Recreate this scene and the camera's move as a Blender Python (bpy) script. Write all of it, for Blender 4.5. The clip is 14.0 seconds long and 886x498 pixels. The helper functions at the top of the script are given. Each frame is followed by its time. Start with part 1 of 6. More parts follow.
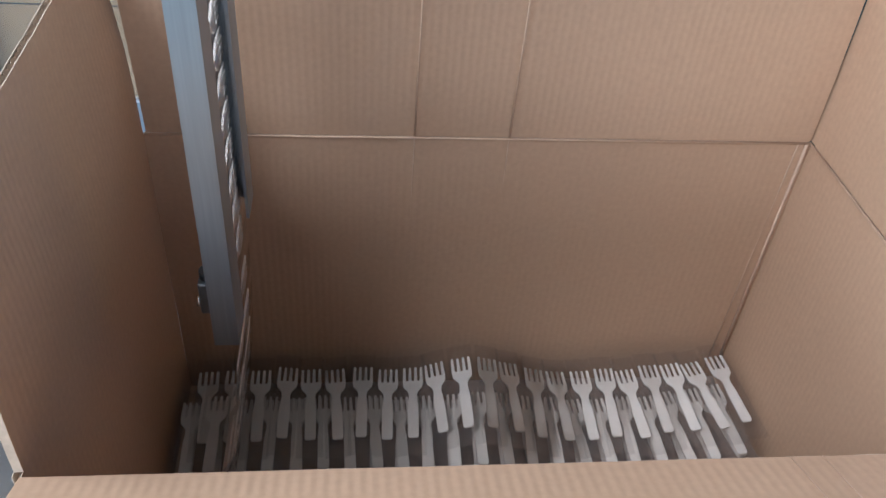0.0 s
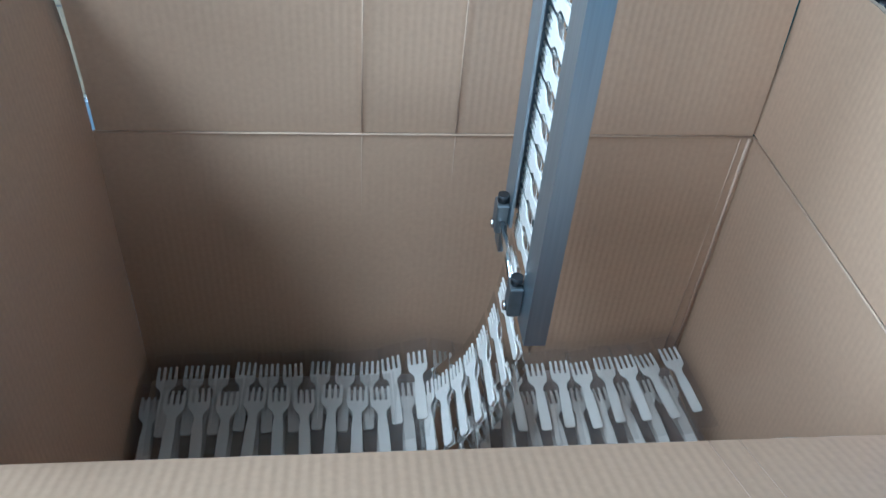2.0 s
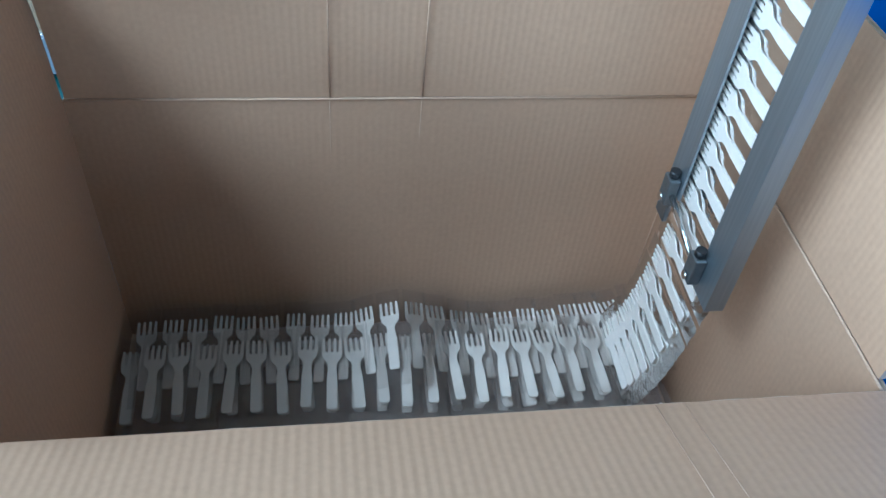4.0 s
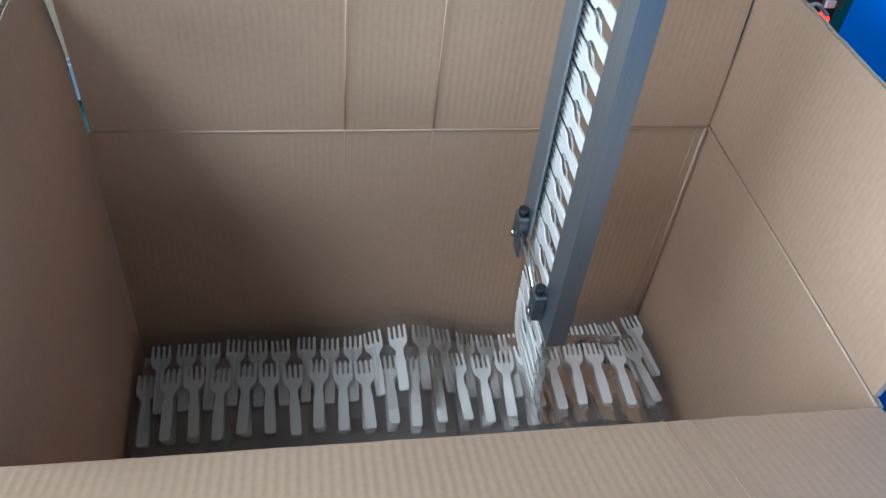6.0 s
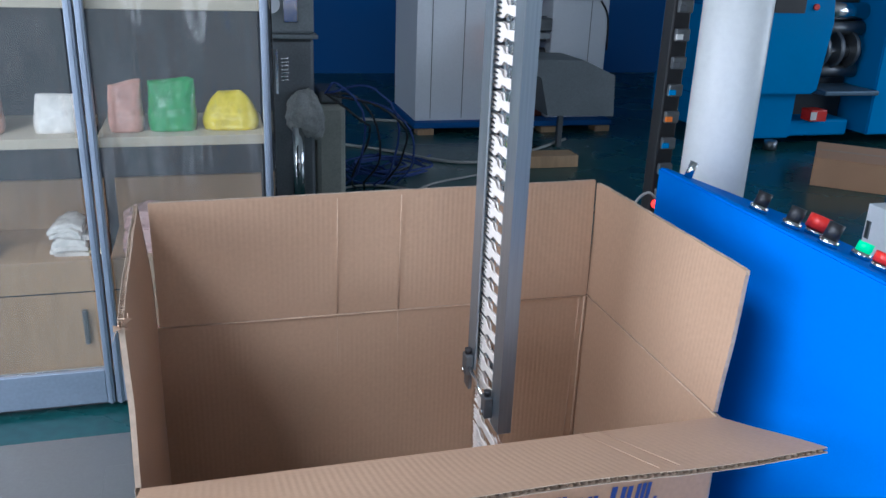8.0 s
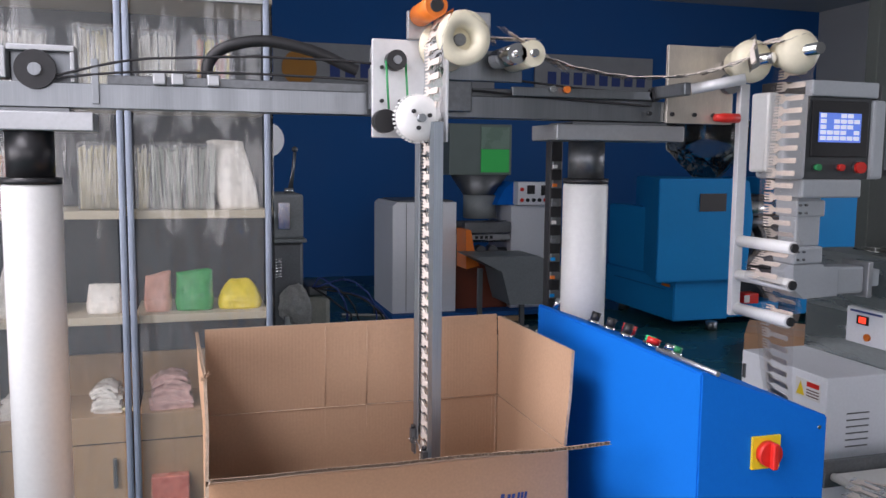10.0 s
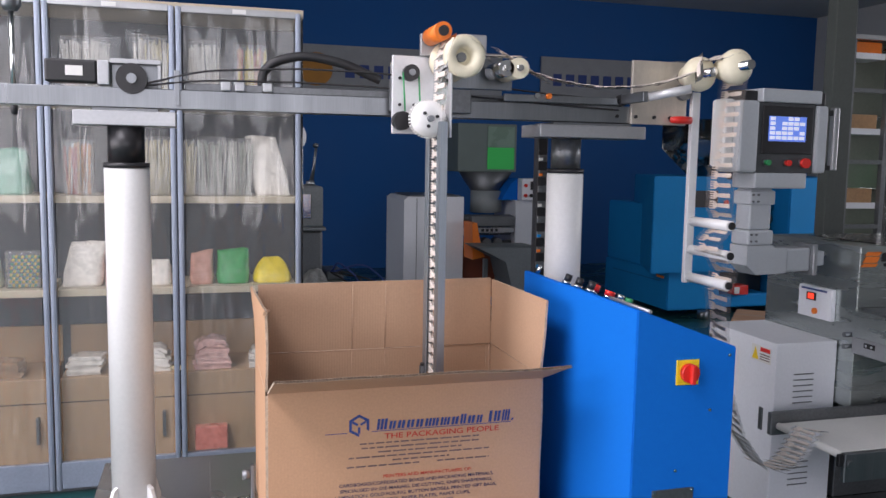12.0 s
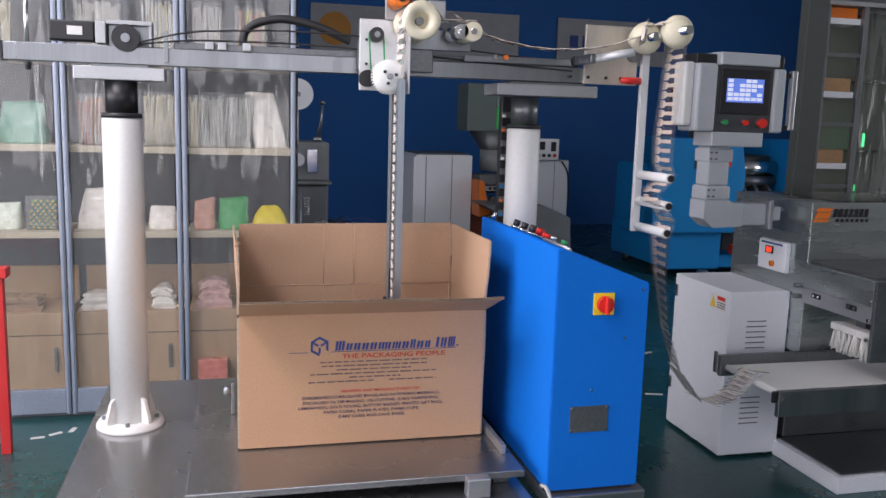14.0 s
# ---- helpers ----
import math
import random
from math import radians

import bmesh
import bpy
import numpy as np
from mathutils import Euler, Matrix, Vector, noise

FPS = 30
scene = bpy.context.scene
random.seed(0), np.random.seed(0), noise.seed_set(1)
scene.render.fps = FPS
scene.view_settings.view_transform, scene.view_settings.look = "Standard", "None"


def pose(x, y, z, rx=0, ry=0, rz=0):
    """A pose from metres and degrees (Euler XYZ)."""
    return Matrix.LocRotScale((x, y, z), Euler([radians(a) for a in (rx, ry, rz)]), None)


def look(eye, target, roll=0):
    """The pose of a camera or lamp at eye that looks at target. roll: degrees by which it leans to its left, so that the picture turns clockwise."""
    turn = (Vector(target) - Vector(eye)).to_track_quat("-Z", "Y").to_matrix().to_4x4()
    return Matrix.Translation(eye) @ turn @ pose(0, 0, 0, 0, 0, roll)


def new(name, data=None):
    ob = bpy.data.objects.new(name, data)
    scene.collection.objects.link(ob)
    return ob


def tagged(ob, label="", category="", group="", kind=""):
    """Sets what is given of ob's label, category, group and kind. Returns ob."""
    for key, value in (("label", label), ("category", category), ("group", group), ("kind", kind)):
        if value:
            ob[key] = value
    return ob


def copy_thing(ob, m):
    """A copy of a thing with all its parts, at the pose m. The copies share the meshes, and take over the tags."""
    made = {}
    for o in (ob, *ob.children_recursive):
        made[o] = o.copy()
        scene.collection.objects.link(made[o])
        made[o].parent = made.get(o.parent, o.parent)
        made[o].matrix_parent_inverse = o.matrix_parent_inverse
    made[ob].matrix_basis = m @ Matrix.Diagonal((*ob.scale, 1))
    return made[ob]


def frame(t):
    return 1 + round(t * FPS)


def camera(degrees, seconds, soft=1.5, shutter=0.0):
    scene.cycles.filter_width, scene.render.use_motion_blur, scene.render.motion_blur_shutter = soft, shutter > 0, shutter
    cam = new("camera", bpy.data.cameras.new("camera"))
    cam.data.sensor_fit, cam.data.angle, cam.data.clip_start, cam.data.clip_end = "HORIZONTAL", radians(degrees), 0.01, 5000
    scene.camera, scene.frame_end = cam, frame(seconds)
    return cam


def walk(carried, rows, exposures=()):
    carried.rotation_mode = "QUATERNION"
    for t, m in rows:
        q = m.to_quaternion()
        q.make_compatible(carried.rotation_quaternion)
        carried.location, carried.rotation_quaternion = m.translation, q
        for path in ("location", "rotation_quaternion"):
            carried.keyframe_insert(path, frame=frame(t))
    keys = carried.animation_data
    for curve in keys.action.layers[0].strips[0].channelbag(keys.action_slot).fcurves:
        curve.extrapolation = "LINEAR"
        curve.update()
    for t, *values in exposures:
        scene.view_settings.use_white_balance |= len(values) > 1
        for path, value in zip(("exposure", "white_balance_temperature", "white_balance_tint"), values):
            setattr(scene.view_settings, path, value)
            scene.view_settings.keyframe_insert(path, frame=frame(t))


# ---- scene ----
cam = camera(55.9, 14.0)
PATH = [
    (0, (0.227, -0.356, 1.446), (0.437, 1.163, 0.162), 5.1),
    (0.5, (0.242, -0.359, 1.459), (0.455, 1.135, 0.146), 5.0),
    (1, (0.252, -0.365, 1.462), (0.476, 1.124, 0.146), 5.2),
    (1.5, (0.271, -0.369, 1.465), (0.481, 1.132, 0.16), 4.8),
    (2, (0.278, -0.376, 1.456), (0.501, 1.14, 0.17), 5.0),
    (2.5, (0.293, -0.383, 1.471), (0.544, 1.112, 0.167), 4.9),
    (5, (0.27, -0.359, 1.524), (0.545, 0.974, 0.059), 6.7),
    (5.5, (0.26, -0.379, 1.526), (0.504, 0.983, 0.081), 6.4),
    (6, (0.247, -0.386, 1.544), (0.562, 1.02, 0.158), 7.0),
    (6.5, (0.206, -0.437, 1.528), (0.635, 1.053, 0.265), 6.3),
    (7, (0.18, -0.537, 1.521), (0.705, 1.056, 0.432), 5.3),
    (7.5, (0.157, -0.722, 1.552), (0.636, 1.02, 0.694), 3.2),
    (8, (0.104, -0.87, 1.548), (0.621, 0.935, 0.859), 2.2),
    (8.5, (0.043, -1.039, 1.573), (0.605, 0.814, 1.071), 1.5),
    (9, (0.025, -1.244, 1.577), (0.61, 0.641, 1.254), 1.0),
    (11.5, (-0.119, -2.053, 1.554), (0.424, -0.137, 1.373), 0.6),
    (12, (-0.153, -2.145, 1.548), (0.397, -0.234, 1.334), 1.0),
    (12.5, (-0.185, -2.246, 1.536), (0.394, -0.347, 1.292), 1.4),
    (13, (-0.17, -2.321, 1.542), (0.418, -0.426, 1.287), 1.4),
    (13.5, (-0.1, -2.413, 1.544), (0.445, -0.51, 1.258), 1.4),
    (14, (-0.004, -2.492, 1.532), (0.475, -0.575, 1.226), 1.7),
]
WB = [(0, 0.40, 5650, 10), (0.5, 0.42, 5100, 3), (1.0, 0.36, 4750, -5), (2.5, 0.31, 4600, -6), (5.0, 0.16, 4650, -5), (6.5, 0.12, 5050, 0), (7.5, 0.11, 5000, 4), (8.0, 0.08, 5500, 12), (8.5, 0.0, 6100, 20), (9.2, -0.04, 6550, 24), (14.0, -0.03, 6600, 24)]
walk(cam, [(t, look(eye, target, roll)) for t, eye, target, roll in PATH], exposures=WB)

# ---- world and light ----
world = bpy.data.worlds.new("world")
scene.world = world
world.use_nodes = True
wn = world.node_tree.nodes
sky = wn.new("ShaderNodeTexSky")
sky.sky_type = "NISHITA"
sky.sun_disc = False
sky.sun_elevation, sky.sun_rotation = radians(40), radians(-100)
world.node_tree.links.new(sky.outputs[0], wn["Background"].inputs[0])
wn["Background"].inputs[1].default_value = 0.1


def window_light(name, m, sx, sy, watts, colour):
    data = bpy.data.lights.new(name, "AREA")
    data.shape, data.size, data.size_y, data.energy, data.color = "RECTANGLE", sx, sy, watts, colour
    ob = new(name, data)
    ob.matrix_world = m
    return ob


window_light("window_light_side", look((-4.3, -1.8, 2.0), (0, -1.8, 1.4)), 5.6, 2.6, 205, (0.93, 0.97, 1.0))
window_light("window_light_rear", look((-0.8, -6.8, 2.1), (-0.8, 0, 1.5)), 5.6, 2.4, 100, (0.93, 0.97, 1.0))
# added fill from the east, out of view, to lift the carton's left wall
window_light("fill_light_east", look((9.15, 1.0, 2.2), (0, 1.0, 1.4)), 6.0, 2.4, 118, (0.93, 0.97, 1.0))
window_light("roof_light", look((-1.85, -1.15, 3.88), (-1.85, -1.15, 0)), 1.3, 3.6, 165, (0.95, 0.98, 1.0))


# ---- materials ----
def material(name, colour, rough=0.5, metal=0.0, vary=0.12, scale=6.0, fine=90.0, bump=0.05, coat=0.0, stretch=(1, 1, 1), spec=0.5, island=0.0):
    """A surface with stains at one scale, grain at another, and fine relief."""
    m = bpy.data.materials.new(name)
    m.use_nodes = True
    n, k = m.node_tree.nodes, m.node_tree.links
    p = n["Principled BSDF"]
    tc = n.new("ShaderNodeTexCoord")
    mp = n.new("ShaderNodeMapping")
    mp.inputs["Scale"].default_value = stretch
    k.new(tc.outputs["Object"], mp.inputs[0])
    big, small = n.new("ShaderNodeTexNoise"), n.new("ShaderNodeTexNoise")
    big.inputs["Scale"].default_value, small.inputs["Scale"].default_value = scale, fine
    big.inputs["Detail"].default_value = 5
    small.inputs["Detail"].default_value = 3
    k.new(mp.outputs[0], big.inputs[0])
    k.new(mp.outputs[0], small.inputs[0])
    add = n.new("ShaderNodeMath")
    add.operation = "ADD"
    k.new(big.outputs[0], add.inputs[0])
    k.new(small.outputs[0], add.inputs[1])
    val = n.new("ShaderNodeMapRange")
    val.inputs[1].default_value, val.inputs[2].default_value = 0.6, 1.4
    val.inputs[3].default_value, val.inputs[4].default_value = 1 - vary, 1 + vary
    k.new(add.outputs[0], val.inputs[0])
    hsv = n.new("ShaderNodeHueSaturation")
    hsv.inputs["Color"].default_value = (*colour, 1)
    k.new(val.outputs[0], hsv.inputs["Value"])
    k.new(hsv.outputs[0], p.inputs["Base Color"])
    rr = n.new("ShaderNodeMapRange")
    rr.inputs[1].default_value, rr.inputs[2].default_value = 0.3, 0.7
    rr.inputs[3].default_value, rr.inputs[4].default_value = max(rough - 0.08, 0.02), min(rough + 0.08, 1)
    k.new(big.outputs[0], rr.inputs[0])
    k.new(rr.outputs[0], p.inputs["Roughness"])
    p.inputs["Metallic"].default_value = metal
    p.inputs["Coat Weight"].default_value = coat
    p.inputs["Specular IOR Level"].default_value = spec
    if bump:
        b = n.new("ShaderNodeBump")
        b.inputs["Strength"].default_value, b.inputs["Distance"].default_value = bump, 0.004
        k.new(small.outputs[0], b.inputs["Height"])
        k.new(b.outputs[0], p.inputs["Normal"])
    return m


def kraft(name, colour, flute):
    """Kraft liner: the flutes show through as faint ribs along the panel's x."""
    m = material(name, colour, rough=0.62, vary=0.09, scale=3.0, fine=160, bump=0.0)
    n, k = m.node_tree.nodes, m.node_tree.links
    p = n["Principled BSDF"]
    tc, sep = n.new("ShaderNodeTexCoord"), n.new("ShaderNodeSeparateXYZ")
    k.new(tc.outputs["Object"], sep.inputs[0])
    mul, sine = n.new("ShaderNodeMath"), n.new("ShaderNodeMath")
    mul.operation, sine.operation = "MULTIPLY", "SINE"
    mul.inputs[1].default_value = 2 * math.pi / 0.0085
    k.new(sep.outputs["X"], mul.inputs[0])
    k.new(mul.outputs[0], sine.inputs[0])
    patch = n.new("ShaderNodeTexNoise")
    patch.inputs["Scale"].default_value = 3.5
    k.new(tc.outputs["Object"], patch.inputs[0])
    mix = n.new("ShaderNodeMath")
    mix.operation = "MULTIPLY"
    k.new(sine.outputs[0], mix.inputs[0])
    k.new(patch.outputs[0], mix.inputs[1])
    grain = n.new("ShaderNodeTexNoise")
    grain.inputs["Scale"].default_value = 220
    k.new(tc.outputs["Object"], grain.inputs[0])
    both = n.new("ShaderNodeMath")
    both.operation = "MULTIPLY_ADD"
    both.inputs[1].default_value = 0.35
    k.new(grain.outputs[0], both.inputs[0])
    k.new(mix.outputs[0], both.inputs[2])
    b = n.new("ShaderNodeBump")
    b.inputs["Strength"].default_value, b.inputs["Distance"].default_value = flute, 0.002
    k.new(both.outputs[0], b.inputs["Height"])
    k.new(b.outputs[0], p.inputs["Normal"])
    return m


def film_material(name, colour, gloss, tint, haze=(0.8, 0.8, 0.8)):
    """Clear sheet: mostly see-through, with a gloss on top."""
    m = bpy.data.materials.new(name)
    m.use_nodes = True
    n, k = m.node_tree.nodes, m.node_tree.links
    n.remove(n["Principled BSDF"])
    tr, gl, df = n.new("ShaderNodeBsdfTransparent"), n.new("ShaderNodeBsdfGlossy"), n.new("ShaderNodeBsdfDiffuse")
    tr.inputs[0].default_value = (*colour, 1)
    gl.inputs["Roughness"].default_value = gloss
    df.inputs[0].default_value = (*haze, 1)
    fr = n.new("ShaderNodeFresnel")
    fr.inputs[0].default_value = 1.5
    a, b = n.new("ShaderNodeMixShader"), n.new("ShaderNodeMixShader")
    a.inputs[0].default_value = tint
    k.new(tr.outputs[0], a.inputs[1])
    k.new(df.outputs[0], a.inputs[2])
    k.new(fr.outputs[0], b.inputs[0])
    k.new(a.outputs[0], b.inputs[1])
    k.new(gl.outputs[0], b.inputs[2])
    tc, no, bu = n.new("ShaderNodeTexCoord"), n.new("ShaderNodeTexNoise"), n.new("ShaderNodeBump")
    bu.inputs["Strength"].default_value, bu.inputs["Distance"].default_value = 0.5, 0.01
    no.inputs["Scale"].default_value = 30 if gloss > 0.1 else 1.0
    if gloss <= 0.1:
        wav = n.new("ShaderNodeMapping")
        wav.inputs["Scale"].default_value = (9, 9, 1.3)
        k.new(tc.outputs["Object"], wav.inputs[0])
        k.new(wav.outputs[0], no.inputs[0])
        bu.inputs["Distance"].default_value = 0.07
    if gloss > 0.1:
        k.new(tc.outputs["Object"], no.inputs[0])
    k.new(no.outputs[0], bu.inputs["Height"])
    k.new(bu.outputs[0], gl.inputs["Normal"])
    k.new(b.outputs[0], n["Material Output"].inputs[0])
    return m


def glow(name, colour, strength):
    m = bpy.data.materials.new(name)
    m.use_nodes = True
    p = m.node_tree.nodes["Principled BSDF"]
    p.inputs["Base Color"].default_value = (*colour, 1)
    p.inputs["Emission Color"].default_value = (*colour, 1)
    p.inputs["Emission Strength"].default_value = strength
    return m


KRAFT_IN = kraft("kraft_inside", (0.50, 0.318, 0.202), 0.10)
KRAFT_OUT = kraft("kraft_outside", (0.60, 0.345, 0.198), 0.03)
KRAFT_FOLD = material("kraft_fold", (0.56, 0.38, 0.26), rough=0.7, vary=0.12, scale=40)
KRAFT_EDGE = material("kraft_edge", (0.52, 0.40, 0.30), rough=0.9, vary=0.25, scale=60)
STEEL = material("brushed_steel", (0.25, 0.265, 0.28), rough=0.34, metal=0.9, vary=0.12, scale=4, fine=60, bump=0.012, stretch=(5, 5, 0.15))
CHUTE = material("chute_steel", (0.34, 0.385, 0.425), rough=0.4, metal=0.85, vary=0.14, scale=4, fine=60, bump=0.012, stretch=(5, 5, 0.15))
STEEL_FLAT = material("steel_sheet", (0.36, 0.36, 0.36), rough=0.27, metal=0.9, vary=0.06, scale=1.2, fine=160, bump=0.006, stretch=(1, 1, 1))
STEEL_DARK = material("dull_steel", (0.2, 0.21, 0.22), rough=0.42, metal=0.8, vary=0.2)
PLATE = material("satin_plate", (0.68, 0.69, 0.70), rough=0.42, metal=0.25, vary=0.06)
WARM_PLATE = material("warm_steel_plate", (0.58, 0.53, 0.46), rough=0.36, metal=0.6, vary=0.12, stretch=(8, 1, 1))
STEEL_BRIGHT = material("polished_sheet", (0.50, 0.54, 0.53), rough=0.27, metal=0.85, vary=0.14, scale=2, fine=40, stretch=(1, 1, 8))
CHROME = material("chrome", (0.75, 0.75, 0.75), rough=0.15, metal=1.0, vary=0.05)
ALU = material("aluminium", (0.45, 0.46, 0.475), rough=0.4, metal=0.75, vary=0.08)
ALU_BLUE = material("anodised_frame", (0.36, 0.41, 0.50), rough=0.38, metal=0.5, vary=0.1)
BLACK = material("black_plastic", (0.018, 0.018, 0.02), rough=0.4, vary=0.2)
RUBBER = material("black_rubber", (0.025, 0.025, 0.027), rough=0.75, vary=0.2)
WHITE_PAINT = material("white_paint", (0.76, 0.76, 0.74), rough=0.38, vary=0.05, scale=3, coat=0.2)
MACHINE_WHITE = material("machine_white", (0.84, 0.86, 0.90), rough=0.45, vary=0.05, scale=2)
GREY_PLASTIC = material("grey_plastic", (0.46, 0.49, 0.52), rough=0.45, vary=0.06)
BLUE = material("cabinet_blue", (0.0, 0.165, 0.66), rough=0.6, vary=0.05, scale=2.5, fine=300, bump=0.02, spec=0.06)
NAVY = material("wall_navy", (0.001, 0.096, 0.33), rough=0.75, vary=0.12, scale=0.8)
CYAN = material("machine_cyan", (0.0, 0.25, 0.60), rough=0.5, vary=0.07, scale=2, spec=0.15)
CREAM = material("nylon_cream", (0.80, 0.74, 0.56), rough=0.45, vary=0.06)
WHITE_NYLON = material("nylon_white", (0.82, 0.82, 0.80), rough=0.4, vary=0.04)
ORANGE = material("orange_plastic", (0.85, 0.20, 0.02), rough=0.45, vary=0.08)
RED = material("red_plastic", (0.75, 0.03, 0.02), rough=0.35, vary=0.06)
RED_PAINT = material("red_paint", (0.62, 0.03, 0.03), rough=0.4, vary=0.08)
YELLOW = material("yellow_plastic", (0.85, 0.6, 0.02), rough=0.4, vary=0.06)
GREEN = material("green_plastic", (0.02, 0.30, 0.10), rough=0.4, vary=0.08)
FLOOR_MAT = material("floor_paint", (0.012, 0.075, 0.075), rough=0.28, vary=0.35, scale=1.6, fine=25, bump=0.03)
PLASTER = material("plaster", (0.55, 0.56, 0.55), rough=0.85, vary=0.06, scale=1.5)
PILLAR_MAT = material("pillar_paint", (0.065, 0.075, 0.07), rough=0.6, vary=0.12)
SHELF_MAT = material("shelf_board", (0.55, 0.48, 0.36), rough=0.5, vary=0.06)
WOOD = material("pale_wood", (0.44, 0.29, 0.165), rough=0.5, vary=0.16, scale=5, fine=40, stretch=(1, 1, 0.15))
FORK_WOOD = material("fork_white", (0.85, 0.765, 0.69), rough=0.55, vary=0.07, scale=12)
CABLE = material("cable_rubber", (0.02, 0.02, 0.022), rough=0.5)
CABLE_GREY = material("cable_grey", (0.4, 0.4, 0.38), rough=0.5)
PAPER = material("paper", (0.78, 0.77, 0.74), rough=0.7, vary=0.04)
INK_BLUE = material("ink_blue", (0.035, 0.07, 0.25), rough=0.7, vary=0.15, scale=60)
INK_DARK = material("ink_dark", (0.055, 0.06, 0.12), rough=0.7, vary=0.2, scale=60)
INK_RED = material("ink_red", (0.62, 0.06, 0.04), rough=0.7, vary=0.15, scale=60)
INK_GREY = material("ink_grey", (0.22, 0.15, 0.14), rough=0.7, vary=0.2, scale=60)
FILM = film_material("clear_film", (0.98, 0.975, 0.97), 0.12, 0.085, (0.58, 0.50, 0.45))
BAG = film_material("clear_bag", (0.97, 0.97, 0.97), 0.12, 0.15)
# the pale diffuse share stands in for milky window reflections on the doors
CABINET_PANE = film_material("hazy_pane", (0.95, 0.96, 0.95), 0.06, 0.048, (0.75, 0.76, 0.76))
GLASS = film_material("pane", (0.95, 0.97, 0.96), 0.06, 0.012)


# ---- mesh helpers ----
def part(name, bm, mat, parent=None, label=""):
    me = bpy.data.meshes.new(name)
    bm.to_mesh(me)
    bm.free()
    me.materials.append(mat)
    ob = new(name, me)
    if parent is not None:
        ob.parent = parent
    if label:
        tagged(ob, label)
    return ob


def thing(name, label, category, group="", kind="", m=None):
    ob = new(name)
    ob.empty_display_size = 0.05
    if m is not None:
        ob.matrix_world = m
    return tagged(ob, label, category, group, kind)


def box(bm, x0, x1, y0, y1, z0, z1, bevel=0.0, m=None):
    """A block, its edges bevelled."""
    r = bmesh.ops.create_cube(bm, size=1.0)
    for v in r["verts"]:
        v.co = Vector((x0 + (v.co.x + 0.5) * (x1 - x0), y0 + (v.co.y + 0.5) * (y1 - y0), z0 + (v.co.z + 0.5) * (z1 - z0)))
    vs = r["verts"]
    if bevel:
        es = list({e for v in vs for e in v.link_edges})
        out = bmesh.ops.bevel(bm, geom=es, offset=bevel, segments=2, profile=0.5, affect="EDGES")
        vs = list({v for f in out["faces"] for v in f.verts} | {v for v in vs if v.is_valid})
    if m is not None:
        bmesh.ops.transform(bm, matrix=m, verts=vs)
    return bm


def cyl(bm, a, b, r, seg=20, r2=None, smooth=True):
    """A rod from a to b."""
    a, b = Vector(a), Vector(b)
    d = b - a
    m = Matrix.Translation((a + b) / 2) @ d.to_track_quat("Z", "Y").to_matrix().to_4x4()
    res = bmesh.ops.create_cone(bm, cap_ends=True, segments=seg, radius1=r, radius2=r if r2 is None else r2, depth=d.length, matrix=m)
    if smooth:
        for v in res["verts"]:
            for f in v.link_faces:
                if len(f.verts) == 4:
                    f.smooth = True
    return bm


def lathe(bm, rings, m, seg=28):
    """Rings (radius, height) turned round the z of m; closed."""
    rows = []
    for r, z in rings:
        rows.append([bm.verts.new(m @ Vector((r * math.cos(2 * math.pi * i / seg), r * math.sin(2 * math.pi * i / seg), z))) for i in range(seg)])
    for a, b in zip(rows, rows[1:]):
        for i in range(seg):
            f = bm.faces.new((a[i], a[(i + 1) % seg], b[(i + 1) % seg], b[i]))
            f.smooth = True
    if rings[0][0] > 1e-6:
        bm.faces.new(rows[0][::-1])
    if rings[-1][0] > 1e-6:
        bm.faces.new(rows[-1])
    return bm


def prism(bm, pts, y0, y1):
    """The outline pts in (x, z), pushed from y0 to y1."""
    a = [bm.verts.new((x, y0, z)) for x, z in pts]
    b = [bm.verts.new((x, y1, z)) for x, z in pts]
    bm.faces.new(a)
    bm.faces.new(b[::-1])
    for i in range(len(pts)):
        j = (i + 1) % len(pts)
        bm.faces.new((a[j], a[i], b[i], b[j]))
    bmesh.ops.recalc_face_normals(bm, faces=bm.faces)
    return bm


def tube(name, pts, r, mat, parent=None, label=""):
    """A bent cable through pts, as a mesh."""
    cu = bpy.data.curves.new(name, "CURVE")
    cu.dimensions, cu.bevel_depth, cu.bevel_resolution, cu.resolution_u = "3D", r, 2, 6
    sp = cu.splines.new("BEZIER")
    sp.bezier_points.add(len(pts) - 1)
    for bp, p in zip(sp.bezier_points, pts):
        bp.co, bp.handle_left_type, bp.handle_right_type = p, "AUTO", "AUTO"
    tmp = bpy.data.objects.new(name, cu)
    me = bpy.data.meshes.new_from_object(tmp)
    bpy.data.objects.remove(tmp)
    me.materials.clear()
    me.materials.append(mat)
    for f in me.polygons:
        f.use_smooth = True
    ob = new(name, me)
    if parent is not None:
        ob.parent = parent
    if label:
        tagged(ob, label)
    return ob


def lettering(name, text, size, width, m, mat, parent):
    """Words in the built-in font, middle-aligned, squeezed to a width; a thin print."""
    cu = bpy.data.curves.new(name, "FONT")
    cu.body, cu.size, cu.align_x, cu.align_y, cu.offset = text, size, "CENTER", "CENTER", size * 0.012
    tmp = bpy.data.objects.new(name, cu)
    me = bpy.data.meshes.new_from_object(tmp)
    bpy.data.objects.remove(tmp)
    xs = [v.co.x for v in me.vertices]
    s = width / (max(xs) - min(xs))
    me.transform(m @ Matrix.Diagonal((s, 1, 1, 1)))
    me.materials.clear()
    me.materials.append(mat)
    ob = new(name, me)
    ob.parent = parent
    return ob


